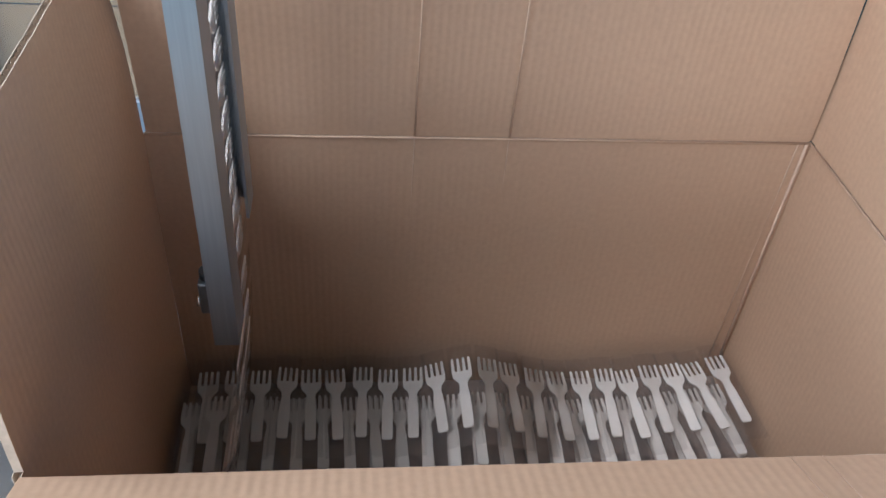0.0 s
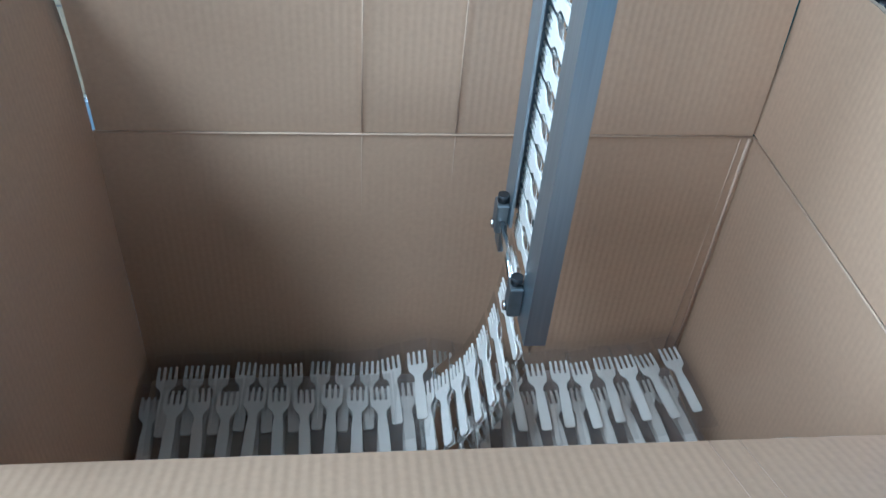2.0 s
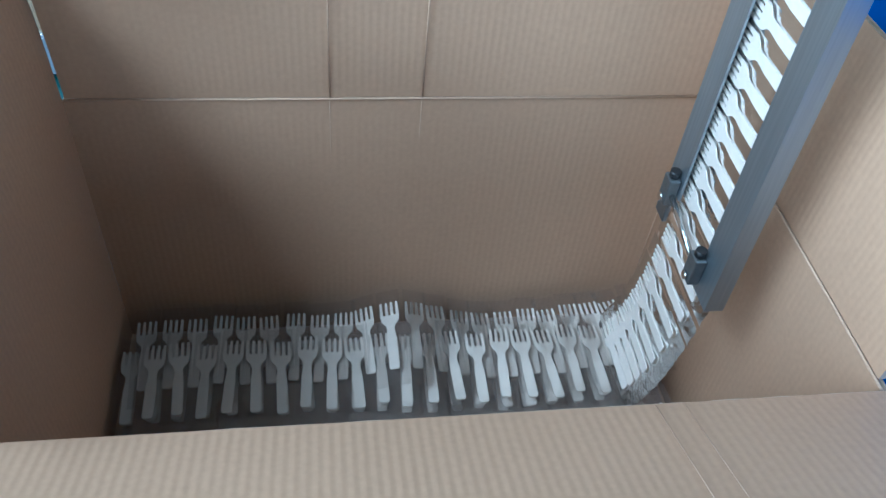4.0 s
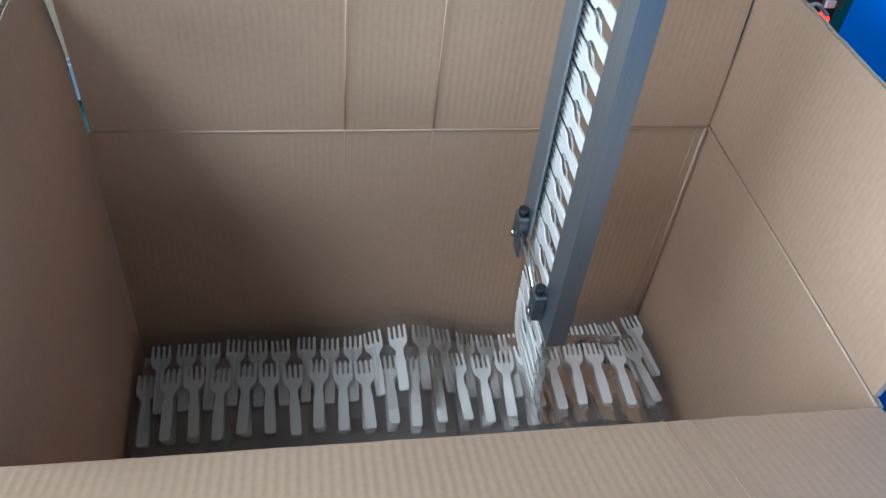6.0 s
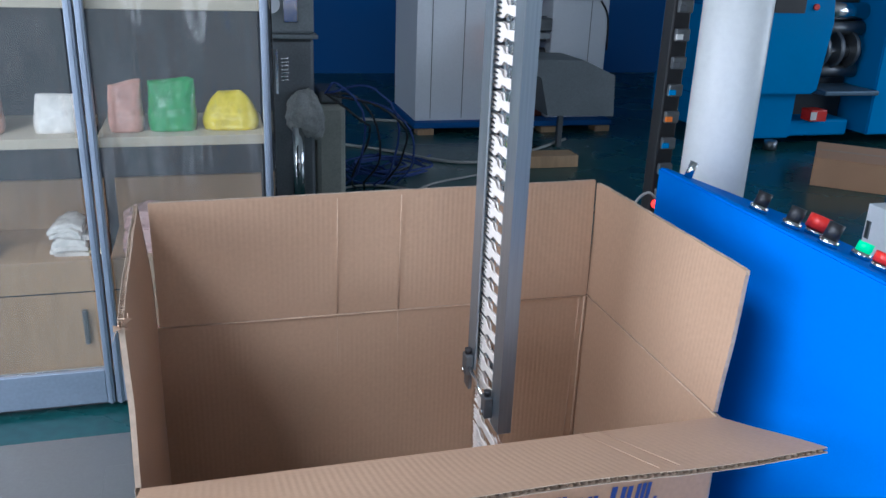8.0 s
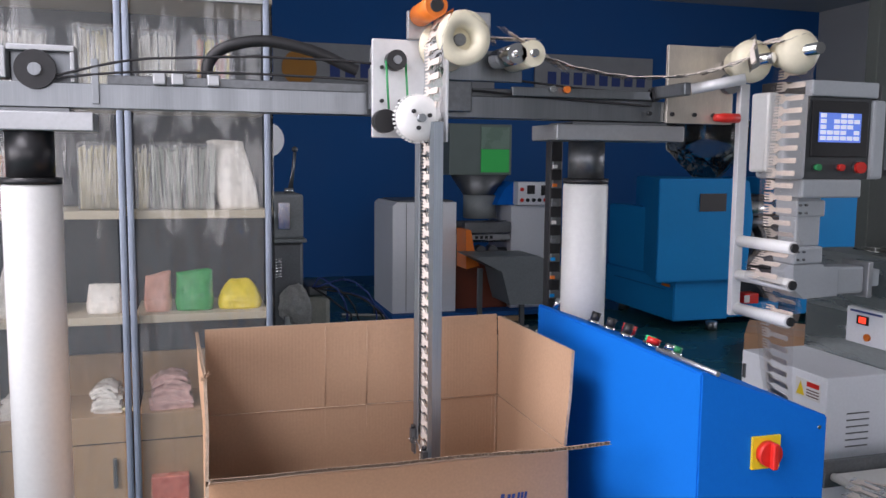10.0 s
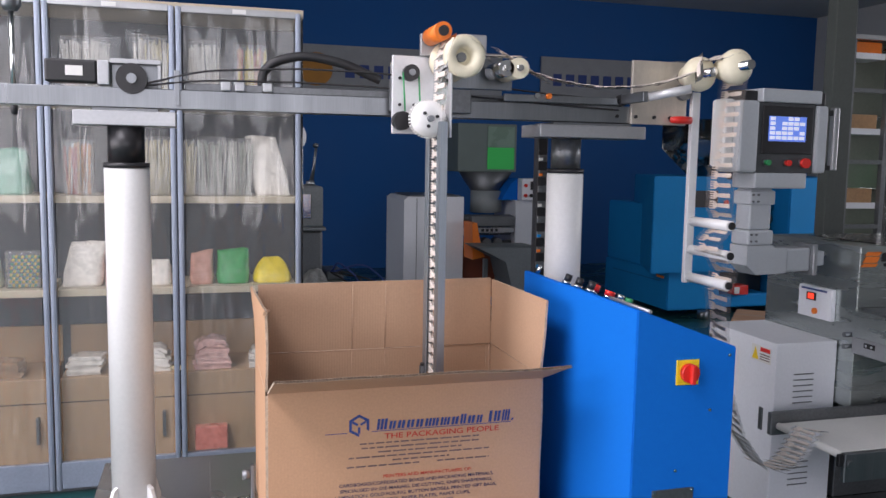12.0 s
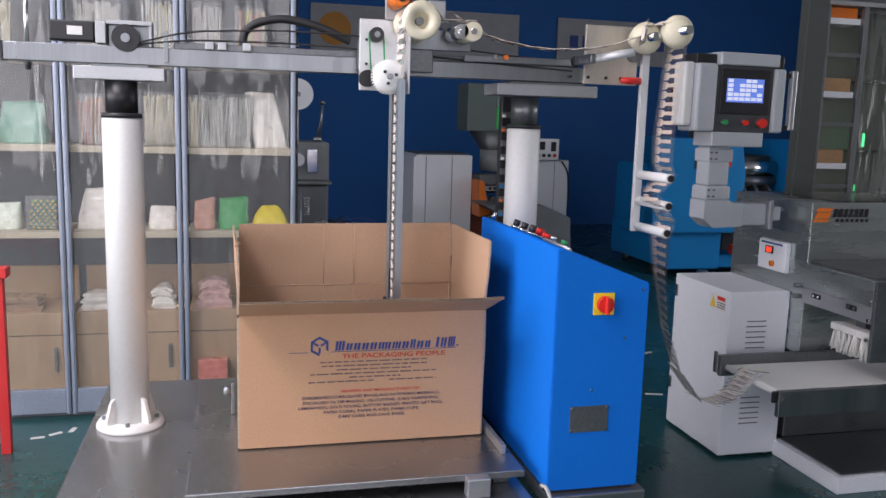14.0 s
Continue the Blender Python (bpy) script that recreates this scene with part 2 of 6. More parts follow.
# ---- the hall ----
def hall():
    X0, X1, Y0, Y1, H = -4.5, 9.35, -7.0, 9.4, 3.9
    part("floor", box(bmesh.new(), X0 - 0.2, X1 + 0.2, Y0 - 0.2, Y1 + 0.2, -0.12, 0.0), FLOOR_MAT)
    tagged(bpy.data.objects["floor"], "dark teal painted concrete workshop floor, scuffed", "floor", kind="structure")
    bm = bmesh.new()
    for x0, x1, y0, y1 in ((X0 - 0.2, -2.55, Y0 - 0.2, Y1 + 0.2), (-1.15, X1 + 0.2, Y0 - 0.2, Y1 + 0.2), (-2.55, -1.15, Y0 - 0.2, -3.0), (-2.55, -1.15, 0.7, Y1 + 0.2)):
        box(bm, x0, x1, y0, y1, H, H + 0.12)
    part("ceiling", bm, PLASTER)
    tagged(bpy.data.objects["ceiling"], "plain pale workshop ceiling with a roof light opening", "ceiling", kind="structure")
    tagged(part("wall_north", box(bmesh.new(), X0 - 0.2, X1 + 0.2, Y1, Y1 + 0.2, 0, H), NAVY), "dark navy blue painted back wall", "wall", kind="structure")
    # the opening in the east wall is made up, to go with the fill lamp
    bm = bmesh.new()
    for y0, y1, z0, z1 in ((Y0, -2.0, 0, H), (4.0, Y1, 0, H), (-2.0, 4.0, 0, 1.0), (-2.0, 4.0, 3.4, H)):
        box(bm, X1, X1 + 0.2, y0, y1, z0, z1)
    tagged(part("wall_east", bm, PLASTER), "pale side wall with an added opening for the fill light", "wall", kind="structure")
    bm = bmesh.new()
    for y0, y1, z0, z1 in ((Y0, -4.7, 0, H), (1.1, Y1, 0, H), (-4.7, 1.1, 0, 0.6), (-4.7, 1.1, 3.4, H)):
        box(bm, X0 - 0.2, X0, y0, y1, z0, z1)
    tagged(part("wall_west", bm, PLASTER), "pale side wall with a wide window opening", "wall", kind="structure")
    bm = bmesh.new()
    for x0, x1, z0, z1 in ((X0, -3.7, 0, H), (2.1, X1, 0, H), (-3.7, 2.1, 0, 0.8), (-3.7, 2.1, 3.4, H)):
        box(bm, x0, x1, Y0 - 0.2, Y0, z0, z1)
    tagged(part("wall_south", bm, PLASTER), "pale wall with a wide window opening", "wall", kind="structure")


hall()


# ---- the carton ----
CW, CD, CZ0, CZ1, FLAP = 0.76, 0.434, 0.524, 0.94, 0.217


def board(name, w, h, m, parent, inner, outer, bow=0.003, seed=0, label="", twist=(0.0, 0.0)):
    """A double-wall corrugated sheet: x along its width, z up, y its thickness; the flutes show in its open upper edge."""
    t, nx, nz, e = 0.0065, 32, 10, 0.0007
    off = lambda x, z: bow * noise.noise(Vector((x * 4 + seed, z * 5, seed))) * min(1, z / h * 2) + (twist[0] + (twist[1] - twist[0]) * x / w) * (z / h) ** 1.3
    me = bpy.data.meshes.new(name)
    bm = bmesh.new()
    ring = [(0, h * j / nz) for j in range(nz + 1)] + [(e, h), (e, h - 0.008), (t - e, h - 0.008), (t - e, h)] + [(t, h * j / nz) for j in range(nz, -1, -1)]
    kinds = [0] * nz + [2] * 5 + [1] * nz + [2]
    jag = lambda x: 0.0012 * noise.noise(Vector((x * 45, seed, 2)))
    cols = []
    for i in range(nx + 1):
        x = w * i / nx
        cols.append([bm.verts.new((x, y + off(x, z), z + (jag(x) if z > h - 0.001 else 0))) for y, z in ring])
    for p, q in zip(cols, cols[1:]):
        for k in range(len(ring)):
            j = (k + 1) % len(ring)
            f = bm.faces.new((p[k], p[j], q[j], q[k]))
            f.material_index = kinds[k]
            f.smooth = kinds[k] < 2
    for c in (cols[0], cols[-1]):
        bm.faces.new(c).material_index = 2
    bmesh.ops.recalc_face_normals(bm, faces=bm.faces)
    for ed in bm.edges:
        if len({f.material_index for f in ed.link_faces}) > 1:
            ed.smooth = False
    bm.to_mesh(me)
    bm.free()
    for mt in (inner, outer, KRAFT_EDGE):
        me.materials.append(mt)
    ob = new(name, me)
    ob.parent = parent
    ob.matrix_local = m
    if "flap" in name:
        bm = bmesh.new()
        for lo, hi in ((e, t / 2), (t / 2, t - e)):
            pts, prev = int(w / 0.0085) * 4, None
            for i in range(pts + 1):
                x = w * i / pts
                y = (lo + hi) / 2 + (hi - lo) / 2 * math.sin(i * math.pi / 2 + 0.4)
                cur = (bm.verts.new((x, y + off(x, h), h - 0.0078)), bm.verts.new((x, y + off(x, h), h - 0.0004)))
                if prev:
                    bm.faces.new((prev[0], cur[0], cur[1], prev[1]))
                prev = cur
        tagged(part("fluting", bm, KRAFT_EDGE, ob), kind="stuff")
    return ob


def carton():
    c = thing("carton", "open double-wall brown cardboard box with printed front, flaps up", "cardboard box")
    t = 0.0065
    h = CZ1 - CZ0
    # y of a sheet: 0 is the inside face
    front = Matrix.Translation((CW, 0, CZ0)) @ pose(0, 0, 0, 0, 0, 180)
    board("front_wall", CW, h, front, c, KRAFT_IN, KRAFT_OUT, 0.002, 1)
    board("back_wall", CW, h, Matrix.Translation((0, CD, CZ0)), c, KRAFT_IN, KRAFT_OUT, 0.003, 2)
    board("left_wall", CD, h, Matrix.Translation((0, 0, CZ0)) @ pose(0, 0, 0, 0, 0, 90), c, KRAFT_IN, KRAFT_OUT, 0.0004, 3)
    board("right_wall", CD, h, Matrix.Translation((CW, CD, CZ0)) @ pose(0, 0, 0, 0, 0, -90), c, KRAFT_IN, KRAFT_OUT, 0.003, 4)
    part("bottom", box(bmesh.new(), 0, CW, 0, CD, CZ0 - 0.003, CZ0 + 0.004), KRAFT_IN, c)
    board("front_flap", CW, FLAP, Matrix.Translation((CW, -0.002, CZ1 + 0.003)) @ pose(0, 0, 0, 0, 0, 180) @ pose(0, 0, 0, -68), c, KRAFT_IN, KRAFT_OUT, 0.006, 5)
    board("back_flap", CW - 0.005, FLAP, Matrix.Translation((0.003, CD, CZ1 + 0.003)) @ pose(0, 0, 0, 1.5), c, KRAFT_IN, KRAFT_OUT, 0.005, 6, twist=(-0.014, 0.014))
    board("left_flap", CD - 0.006, FLAP - 0.004, Matrix.Translation((0.0006, 0.004, CZ1 + 0.0006)) @ pose(0, 0, 0, 0, 0, 90) @ pose(0, 0, 0, 0), c, KRAFT_IN, KRAFT_OUT, 0.008, 7, twist=(0.0, 0.016))
    board("right_flap", CD - 0.002, FLAP - 0.004, Matrix.Translation((CW, CD + 0.008, CZ1 + 0.003)) @ pose(0, 0, 0, 0, 0, -90) @ pose(0, 0, 0, 0), c, KRAFT_IN, KRAFT_OUT, 0.006, 8, twist=(0.001, 0.014))
    # pressed fold lines
    def ridge(a, b, r=0.0013):
        part("fold_line", cyl(bmesh.new(), a, b, r, 6), KRAFT_FOLD, c)
    for x in (0.293, 0.40):
        ridge((x, CD - 0.0006, 0.80), (x, CD - 0.0006, CZ1), 0.0007)
        ridge((x, CD - 0.0012, CZ1 + 0.003), (x, CD - 0.0125 + 0.036 * (x - 0.34), CZ1 + 0.214), 0.001)
    ridge((0.0, CD - 0.0006, CZ1 + 0.001), (CW, CD - 0.0006, CZ1 + 0.001), 0.0016)
    ridge((CW - 0.001, 0, CZ1 + 0.001), (CW - 0.001, CD, CZ1 + 0.001), 0.0015)
    ridge((CW - 0.022, CD - 0.0006, 0.55), (CW - 0.016, CD - 0.0006, CZ1), 0.0009)
    ridge((CW - 0.006, CD - 0.002, 0.55), (CW - 0.006, CD - 0.002, CZ1), 0.002)
    ridge((0.55, -0.004, CZ1 + 0.006), (0.55, -0.195, CZ1 + 0.082), 0.0004)
    ridge((0.575, -0.004, CZ1 + 0.006), (0.575, -0.195, CZ1 + 0.082), 0.0004)
    # crushed and torn front corner of the left flap
    q = random.Random(8)
    for k in range(7):
        bm = bmesh.new()
        x, y, z = q.uniform(-0.007, 0.003), q.uniform(0.0, 0.014), CZ1 + 0.211 + q.uniform(-0.012, 0.006)
        vs = [bm.verts.new((x + q.uniform(-0.007, 0.007), y + q.uniform(-0.009, 0.009), z + q.uniform(-0.009, 0.009))) for _ in range(4)]
        top = bmesh.ops.extrude_face_region(bm, geom=[bm.faces.new(vs)])
        bmesh.ops.translate(bm, verts=[v for v in top["geom"] if isinstance(v, bmesh.types.BMVert)], vec=(0.0008, 0.0004, 0.0006))
        part("torn_liner", bm, KRAFT_FOLD, c)
    # print on the front
    F = Matrix.Translation((0, -t - 0.0028, 0)) @ pose(0, 0, 0, 90)

    def bars(name, rows, mat):
        bm = bmesh.new()
        for x0, x1, z0, z1, slant in rows:
            vs = [bm.verts.new(F @ Vector(p)) for p in ((x0, z0, 0), (x1, z0, 0), (x1 + slant, z1, 0), (x0 + slant, z1, 0))]
            bm.faces.new(vs)
        return part(name, bm, mat, c)
    rnd = random.Random(4)
    # maker's mark: a hexagon ring with a broken cube, then a slanted word shape
    rows, cx, cz, R = [], 0.238, 0.838, 0.031
    bm = bmesh.new()
    for i in range(6):
        a0, a1 = math.pi / 6 + i * math.pi / 3, math.pi / 6 + (i + 1) * math.pi / 3
        q = [(R * math.cos(a0), R * math.sin(a0)), (R * math.cos(a1), R * math.sin(a1)), (0.74 * R * math.cos(a1), 0.74 * R * math.sin(a1)), (0.74 * R * math.cos(a0), 0.74 * R * math.sin(a0))]
        if i != 4:
            bm.faces.new([bm.verts.new(F @ Vector((cx + x, cz + z, 0))) for x, z in q])
    for a in (math.pi / 6, 5 * math.pi / 6, -math.pi / 2):
        d, nrm = Vector((math.cos(a), math.sin(a))), Vector((-math.sin(a), math.cos(a))) * 0.0032
        q = [d * 0.004 + nrm, d * 0.004 - nrm, d * R * 0.7 - nrm, d * R * 0.7 + nrm]
        bm.faces.new([bm.verts.new(F @ Vector((cx + p.x, cz + p.y, 0))) for p in q])
    part("print_mark", bm, INK_BLUE, c)
    x = 0.285
    for i, (w, hh) in enumerate(((0.03, 0.03), (0.02, 0.022), (0.022, 0.022), (0.022, 0.022), (0.022, 0.022), (0.04, 0.022), (0.028, 0.022), (0.022, 0.022), (0.018, 0.028), (0.022, 0.022), (0.018, 0.022), (0.0, 0), (0.012, 0.032), (0.02, 0.03), (0.024, 0.032), (0.007, 0.007))):
        if w == 0:
            x += 0.014
            continue
        n = max(1, round(w / 0.009))
        for j in range(n):
            rows.append((x + w * j / n, x + w * (j + 0.72) / n, 0.823, 0.823 + hh, 0.004))
        x += w + 0.0035
    bars("print_word_shape", rows, INK_BLUE)
    bars("print_rule", [(0.147, 0.206, 0.8185, 0.8205, 0), (0.272, 0.668, 0.8185, 0.8205, 0)], INK_BLUE)
    lettering("print_slogan", "THE PACKAGING PEOPLE", 0.021, 0.326, F @ pose(0.47, 0.8035, 0), INK_RED, c)
    rows = []
    for z, x0, x1 in ((0.787, 0.24, 0.575), (0.7745, 0.245, 0.575), (0.762, 0.29, 0.525), (0.7495, 0.21, 0.605), (0.737, 0.33, 0.49), (0.7245, 0.205, 0.405), (0.7245, 0.455, 0.605)):
        x = x0
        while x < x1:
            w = rnd.uniform(0.012, 0.04)
            rows.append((x, min(x + w, x1), z - 0.0023, z + 0.0019, 0))
            x += w + 0.005
    tagged(bars("address_print", rows, INK_GREY), kind="stuff")
    lettering("print_heading", "PRINTERS AND MANUFACTURERS OF:", 0.0125, 0.25, F @ pose(0.43, 0.692, 0), INK_RED, c)
    for text, z, w in (("CARDBOARD/CORRUGATED BOXES AND PACKAGING MATERIALS,", 0.6775, 0.435), ("SPECIALISED IN: DIE-MAKING, DIE-CUTTING, KNIFE SHARPENING,", 0.6615, 0.43),
                       ("LAMINATION, GOLD FOILING, BUTTON BADGES, PRINTED GIFT BAGS,", 0.6455, 0.455), ("PAPER CORES, PAPER PLATES, PAPER CUPS,", 0.6295, 0.30), ("CAKE CASES AND CAKE BASES.", 0.6135, 0.21)):
        lettering("print_line", text, 0.013, w, F @ pose(0.402, z - 0.003, 0), INK_DARK, c)


carton()


# ---- the packing machine ----
def base_table():
    b = thing("machine_base", "brushed steel machine base plate with rear strip", "machine base")
    bm = box(bmesh.new(), -0.50, 0.82, -0.42, 0.92, 0.435, 0.46, 0.004)
    box(bm, 0.823, 1.30, 0.43, 0.92, 0.435, 0.46, 0.004)
    box(bm, 0.862, 1.172, -0.36, 0.427, 0.425, 0.4595, 0.004)
    part("top_plate", bm, STEEL_FLAT, b)
    for x, y in ((-0.44, -0.36), (-0.44, 0.86), (0.74, -0.36), (0.74, 0.86), (1.24, 0.86), (1.12, -0.30), (0.92, -0.30)):
        part("leg", box(bmesh.new(), x - 0.03, x + 0.03, y - 0.03, y + 0.03, 0.0, 0.4245 if 0.9 < x < 1.2 else 0.4345, 0.003), STEEL_DARK, b)
    for y in (-0.36, 0.86):
        part("rail", box(bmesh.new(), -0.405, 0.705, y - 0.02, y + 0.02, 0.36, 0.43, 0.003), STEEL_DARK, b)


def carton_tray():
    b = thing("carton_tray", "low brushed steel tray plate under the carton", "tray")
    part("tray_plate", box(bmesh.new(), -0.145, 0.815, -0.29, 0.70, 0.497, 0.519, 0.003), STEEL_FLAT, b)
    part("side_stop", box(bmesh.new(), 0.780, 0.794, -0.17, 0.62, 0.5195, 0.549, 0.001), ALU, b, "bright steel side stop bar")
    for x in (-0.10, 0.76):
        part("support_block", box(bmesh.new(), x - 0.025, x + 0.025, -0.24, 0.66, 0.4605, 0.4965, 0.002), STEEL_DARK, b)
    br = part("foot_bracket", box(bmesh.new(), 0.63, 0.70, -0.33, -0.292, 0.4605, 0.518, 0.004), ALU, b, "bright clamp bracket")
    part("clamp_knob", cyl(bmesh.new(), (-0.0285, 0.33, 0.60), (-0.052, 0.33, 0.60), 0.015), STEEL, b)
    part("clamp_arm", box(bmesh.new(), -0.028, -0.016, 0.315, 0.345, 0.5195, 0.63, 0.003), STEEL, b)


def column(x, y, pad, back=0.0, neck=BLACK):
    c = thing("support_column", "white round steel column with flanged foot and black neck", "column", "gantry columns", m=pose(x, y, 0.46))
    bm = bmesh.new()
    lathe(bm, [(0.0, 0.0005), (0.112, 0.0005), (0.112, 0.010), (0.105, 0.0125), (0.105, 0.022), (0.0, 0.022)], Matrix.Identity(4), 40)
    part("foot_flange", bm, WHITE_PAINT, c)
    part("tube", lathe(bmesh.new(), [(0.063, 0.022), (0.063, 1.042), (0.060, 1.047), (0.0, 1.047)], Matrix.Identity(4), 40), WHITE_PAINT, c)
    for i in range(4):
        a = math.pi / 4 + i * math.pi / 2
        bm = prism(bmesh.new(), [(0.06, 0.022), (0.098, 0.022), (0.098, 0.04), (0.078, 0.10), (0.06, 0.11)], -0.006, 0.006)
        bmesh.ops.rotate(bm, matrix=Matrix.Rotation(a, 3, "Z"), verts=bm.verts)
        part("gusset", bm, WHITE_PAINT, c)
        a += math.pi / 4
        part("bolt", cyl(bmesh.new(), (0.086 * math.cos(a), 0.086 * math.sin(a), 0.022), (0.086 * math.cos(a), 0.086 * math.sin(a), 0.032), 0.008, 6, smooth=False), STEEL, c)
    part("collar", lathe(bmesh.new(), [(0.0, 1.048), (0.064, 1.048), (0.064, 1.062), (0.0, 1.062)], Matrix.Identity(4), 32), BLACK, c)
    part("neck", lathe(bmesh.new(), [(0.0, 1.063), (0.051, 1.063), (0.051, 1.165), (0.0, 1.165)], Matrix.Identity(4), 32), neck, c, "dark telescopic neck")
    part("pad", box(bmesh.new(), pad[0] - x, pad[1] - x, -0.055 - back, 0.055, 1.166, 1.208, 0.003), ALU, c, "flat aluminium top pad")
    part("pad_strap", box(bmesh.new(), pad[0] - x + 0.05, pad[1] - x - 0.05, -0.045 - back, 0.045, 1.2085, 1.2155), STEEL_DARK, c)


def gantry():
    g = thing("gantry_beam", "long brushed steel gantry beam with drive belt and motor", "gantry")
    bm = box(bmesh.new(), -0.71, 1.27, 0.41, 0.475, 1.690, 1.746, 0.002)
    part("beam", bm, STEEL, g)
    part("end_cap", box(bmesh.new(), -0.718, -0.7105, 0.408, 0.477, 1.688, 1.748), BLACK, g)
    part("motor_body", box(bmesh.new(), -0.575, -0.438, 0.408, 0.472, 1.756, 1.820, 0.006), BLACK, g, "black servo motor")
    part("motor_flange", box(bmesh.new(), -0.4375, -0.405, 0.41, 0.47, 1.752, 1.822, 0.003), ALU, g)
    part("motor_label", box(bmesh.new(), -0.52, -0.475, 0.4045, 0.4075, 1.775, 1.802), PAPER, g)
    part("bracket_back", box(bmesh.new(), -0.4045, -0.265, 0.45, 0.472, 1.7465, 1.828, 0.003), STEEL, g)
    part("bracket_top", box(bmesh.new(), -0.4045, -0.265, 0.412, 0.4495, 1.814, 1.828, 0.002), ALU, g)
    part("bracket_side", box(bmesh.new(), -0.275, -0.265, 0.412, 0.4495, 1.7465, 1.8135, 0.002), ALU, g)
    part("belt_wheel", cyl(bmesh.new(), (-0.345, 0.395, 1.772), (-0.345, 0.409, 1.772), 0.043, 28), BLACK, g)
    part("wheel_hub", cyl(bmesh.new(), (-0.345, 0.388, 1.772), (-0.345, 0.3945, 1.772), 0.014, 16), STEEL, g)
    part("tension_post", box(bmesh.new(), -0.23, -0.215, 0.40, 0.4095, 1.70, 1.80, 0.001), STEEL, g)
    for z in (1.768, 1.798):
        tube("drive_belt", [(-0.345, 0.402, 1.815 if z > 1.8 else 1.750), (-0.1, 0.402, z + 0.008), (1.19, 0.402, z - 0.035)], 0.003, RUBBER, g)
    part("idler_wheel", cyl(bmesh.new(), (1.20, 0.395, 1.765), (1.20, 0.409, 1.765), 0.02, 20), BLACK, g)
    # carriage rail on the top
    part("rail", box(bmesh.new(), -0.20, 1.22, 0.43, 0.455, 1.7465, 1.768, 0.002), STEEL_DARK, g)
    for x in (-0.10, -0.06, 0.02):
        part("stop_block", box(bmesh.new(), x, x + 0.03, 0.40, 0.428, 1.7465, 1.775, 0.004), ALU, g)
    part("sensor_rail", box(bmesh.new(), 0.78, 1.19, 0.395, 0.408, 1.748, 1.772, 0.002), STEEL, g)
    part("lamp_button", cyl(bmesh.new(), (0.93, 0.38, 1.768), (0.93, 0.392, 1.768), 0.009, 14), ORANGE, g, "orange sensor lamp")
    part("sensor_cap", cyl(bmesh.new(), (0.89, 0.38, 1.768), (0.89, 0.392, 1.768), 0.009, 14), CHROME, g)
    part("end_plate", box(bmesh.new(), 1.235, 1.445, 0.396, 0.4085, 1.688, 1.90, 0.002), WARM_PLATE, g, "large steel end plate")
    for x in (1.18, 1.25, 1.32, 1.38, 1.41):
        part("bolt", cyl(bmesh.new(), (x, 0.388, 1.712), (x, 0.3955, 1.712), 0.006, 8), BLACK, g)
    part("knob", lathe(bmesh.new(), [(0.0, 0), (0.010, 0), (0.013, 0.03), (0.013, 0.075), (0.0, 0.08)], Matrix.Translation((1.375, 0.375, 1.705)) @ pose(0, 0, 0, 0, 90), 16), RED, g, "red plastic handle")
    part("bearing", cyl(bmesh.new(), (1.425, 0.375, 1.80), (1.425, 0.395, 1.80), 0.028, 22), STEEL, g)
    # guide rollers on the far end
    for x, z, y0 in ((1.415, 1.85, 0.245), (1.488, 1.868, 0.155)):
        m = Matrix.Translation((x, y0, z)) @ pose(0, 0, 0, -90)
        part("guide_roller", lathe(bmesh.new(), [(0.0, 0), (0.022, 0), (0.044, 0.008), (0.055, 0.024), (0.057, 0.04), (0.052, 0.06), (0.036, 0.075), (0.034, 0.11), (0.0, 0.112)], m, 32), CREAM, g, "cream nylon guide roller")
        part("roller_axle", cyl(bmesh.new(), (x, y0 - 0.045, z), (x, 0.40, z), 0.015, 18), CHROME, g)
    part("roller_arm", box(bmesh.new(), 1.40, 1.52, 0.40, 0.412, 1.82, 1.905, 0.003), STEEL, g)
    part("guide_rod", cyl(bmesh.new(), (1.215, 0.25, 1.768), (1.325, 0.18, 1.792), 0.014, 18), PLATE, g, "polished guide rod")
    part("rod_bracket", box(bmesh.new(), 1.195, 1.215, 0.25, 0.409, 1.752, 1.785, 0.003), STEEL, g)
    # hanging bar with three rods
    part("hanger_bar", box(bmesh.new(), 1.455, 1.485, 0.375, 0.3945, 1.145, 1.80, 0.002), PLATE, g, "slim aluminium hanger bar")
    for z in (1.36, 1.262, 1.165):
        r = part("deflector_rod", cyl(bmesh.new(), (1.475, 0.374, z), (1.485, 0.165, z), 0.0165, 20), WHITE_NYLON, g, "white nylon deflector rod")
        part("rod_cap", cyl(bmesh.new(), (1.4852, 0.1645, z), (1.486, 0.158, z), 0.0125, 16), BLACK, r)
    # cable loop to the carriage
    tube("cable_chain", [(0.02, 0.45, 1.76), (0.03, 0.45, 1.815), (0.10, 0.44, 1.855), (0.24, 0.43, 1.85), (0.38, 0.43, 1.80)], 0.014, CABLE, g, "black cable chain")
    g.matrix_world = pose(0, 0.02, -0.011)


def castor(x, y):
    c = thing("castor", "small swivel castor with bright fork under the base", "castor", "castors of the base", m=pose(x, y, 0))
    part("wheel", cyl(bmesh.new(), (-0.016, 0, 0.04), (0.016, 0, 0.04), 0.04, 22), RUBBER, c)
    part("fork_bracket", box(bmesh.new(), -0.028, -0.019, -0.03, 0.03, 0.03, 0.11, 0.003), ALU, c)
    part("fork_bracket", box(bmesh.new(), 0.019, 0.028, -0.03, 0.03, 0.03, 0.11, 0.003), ALU, c)
    part("top_plate", box(bmesh.new(), -0.035, 0.035, -0.035, 0.035, 0.1105, 0.12, 0.002), ALU, c)


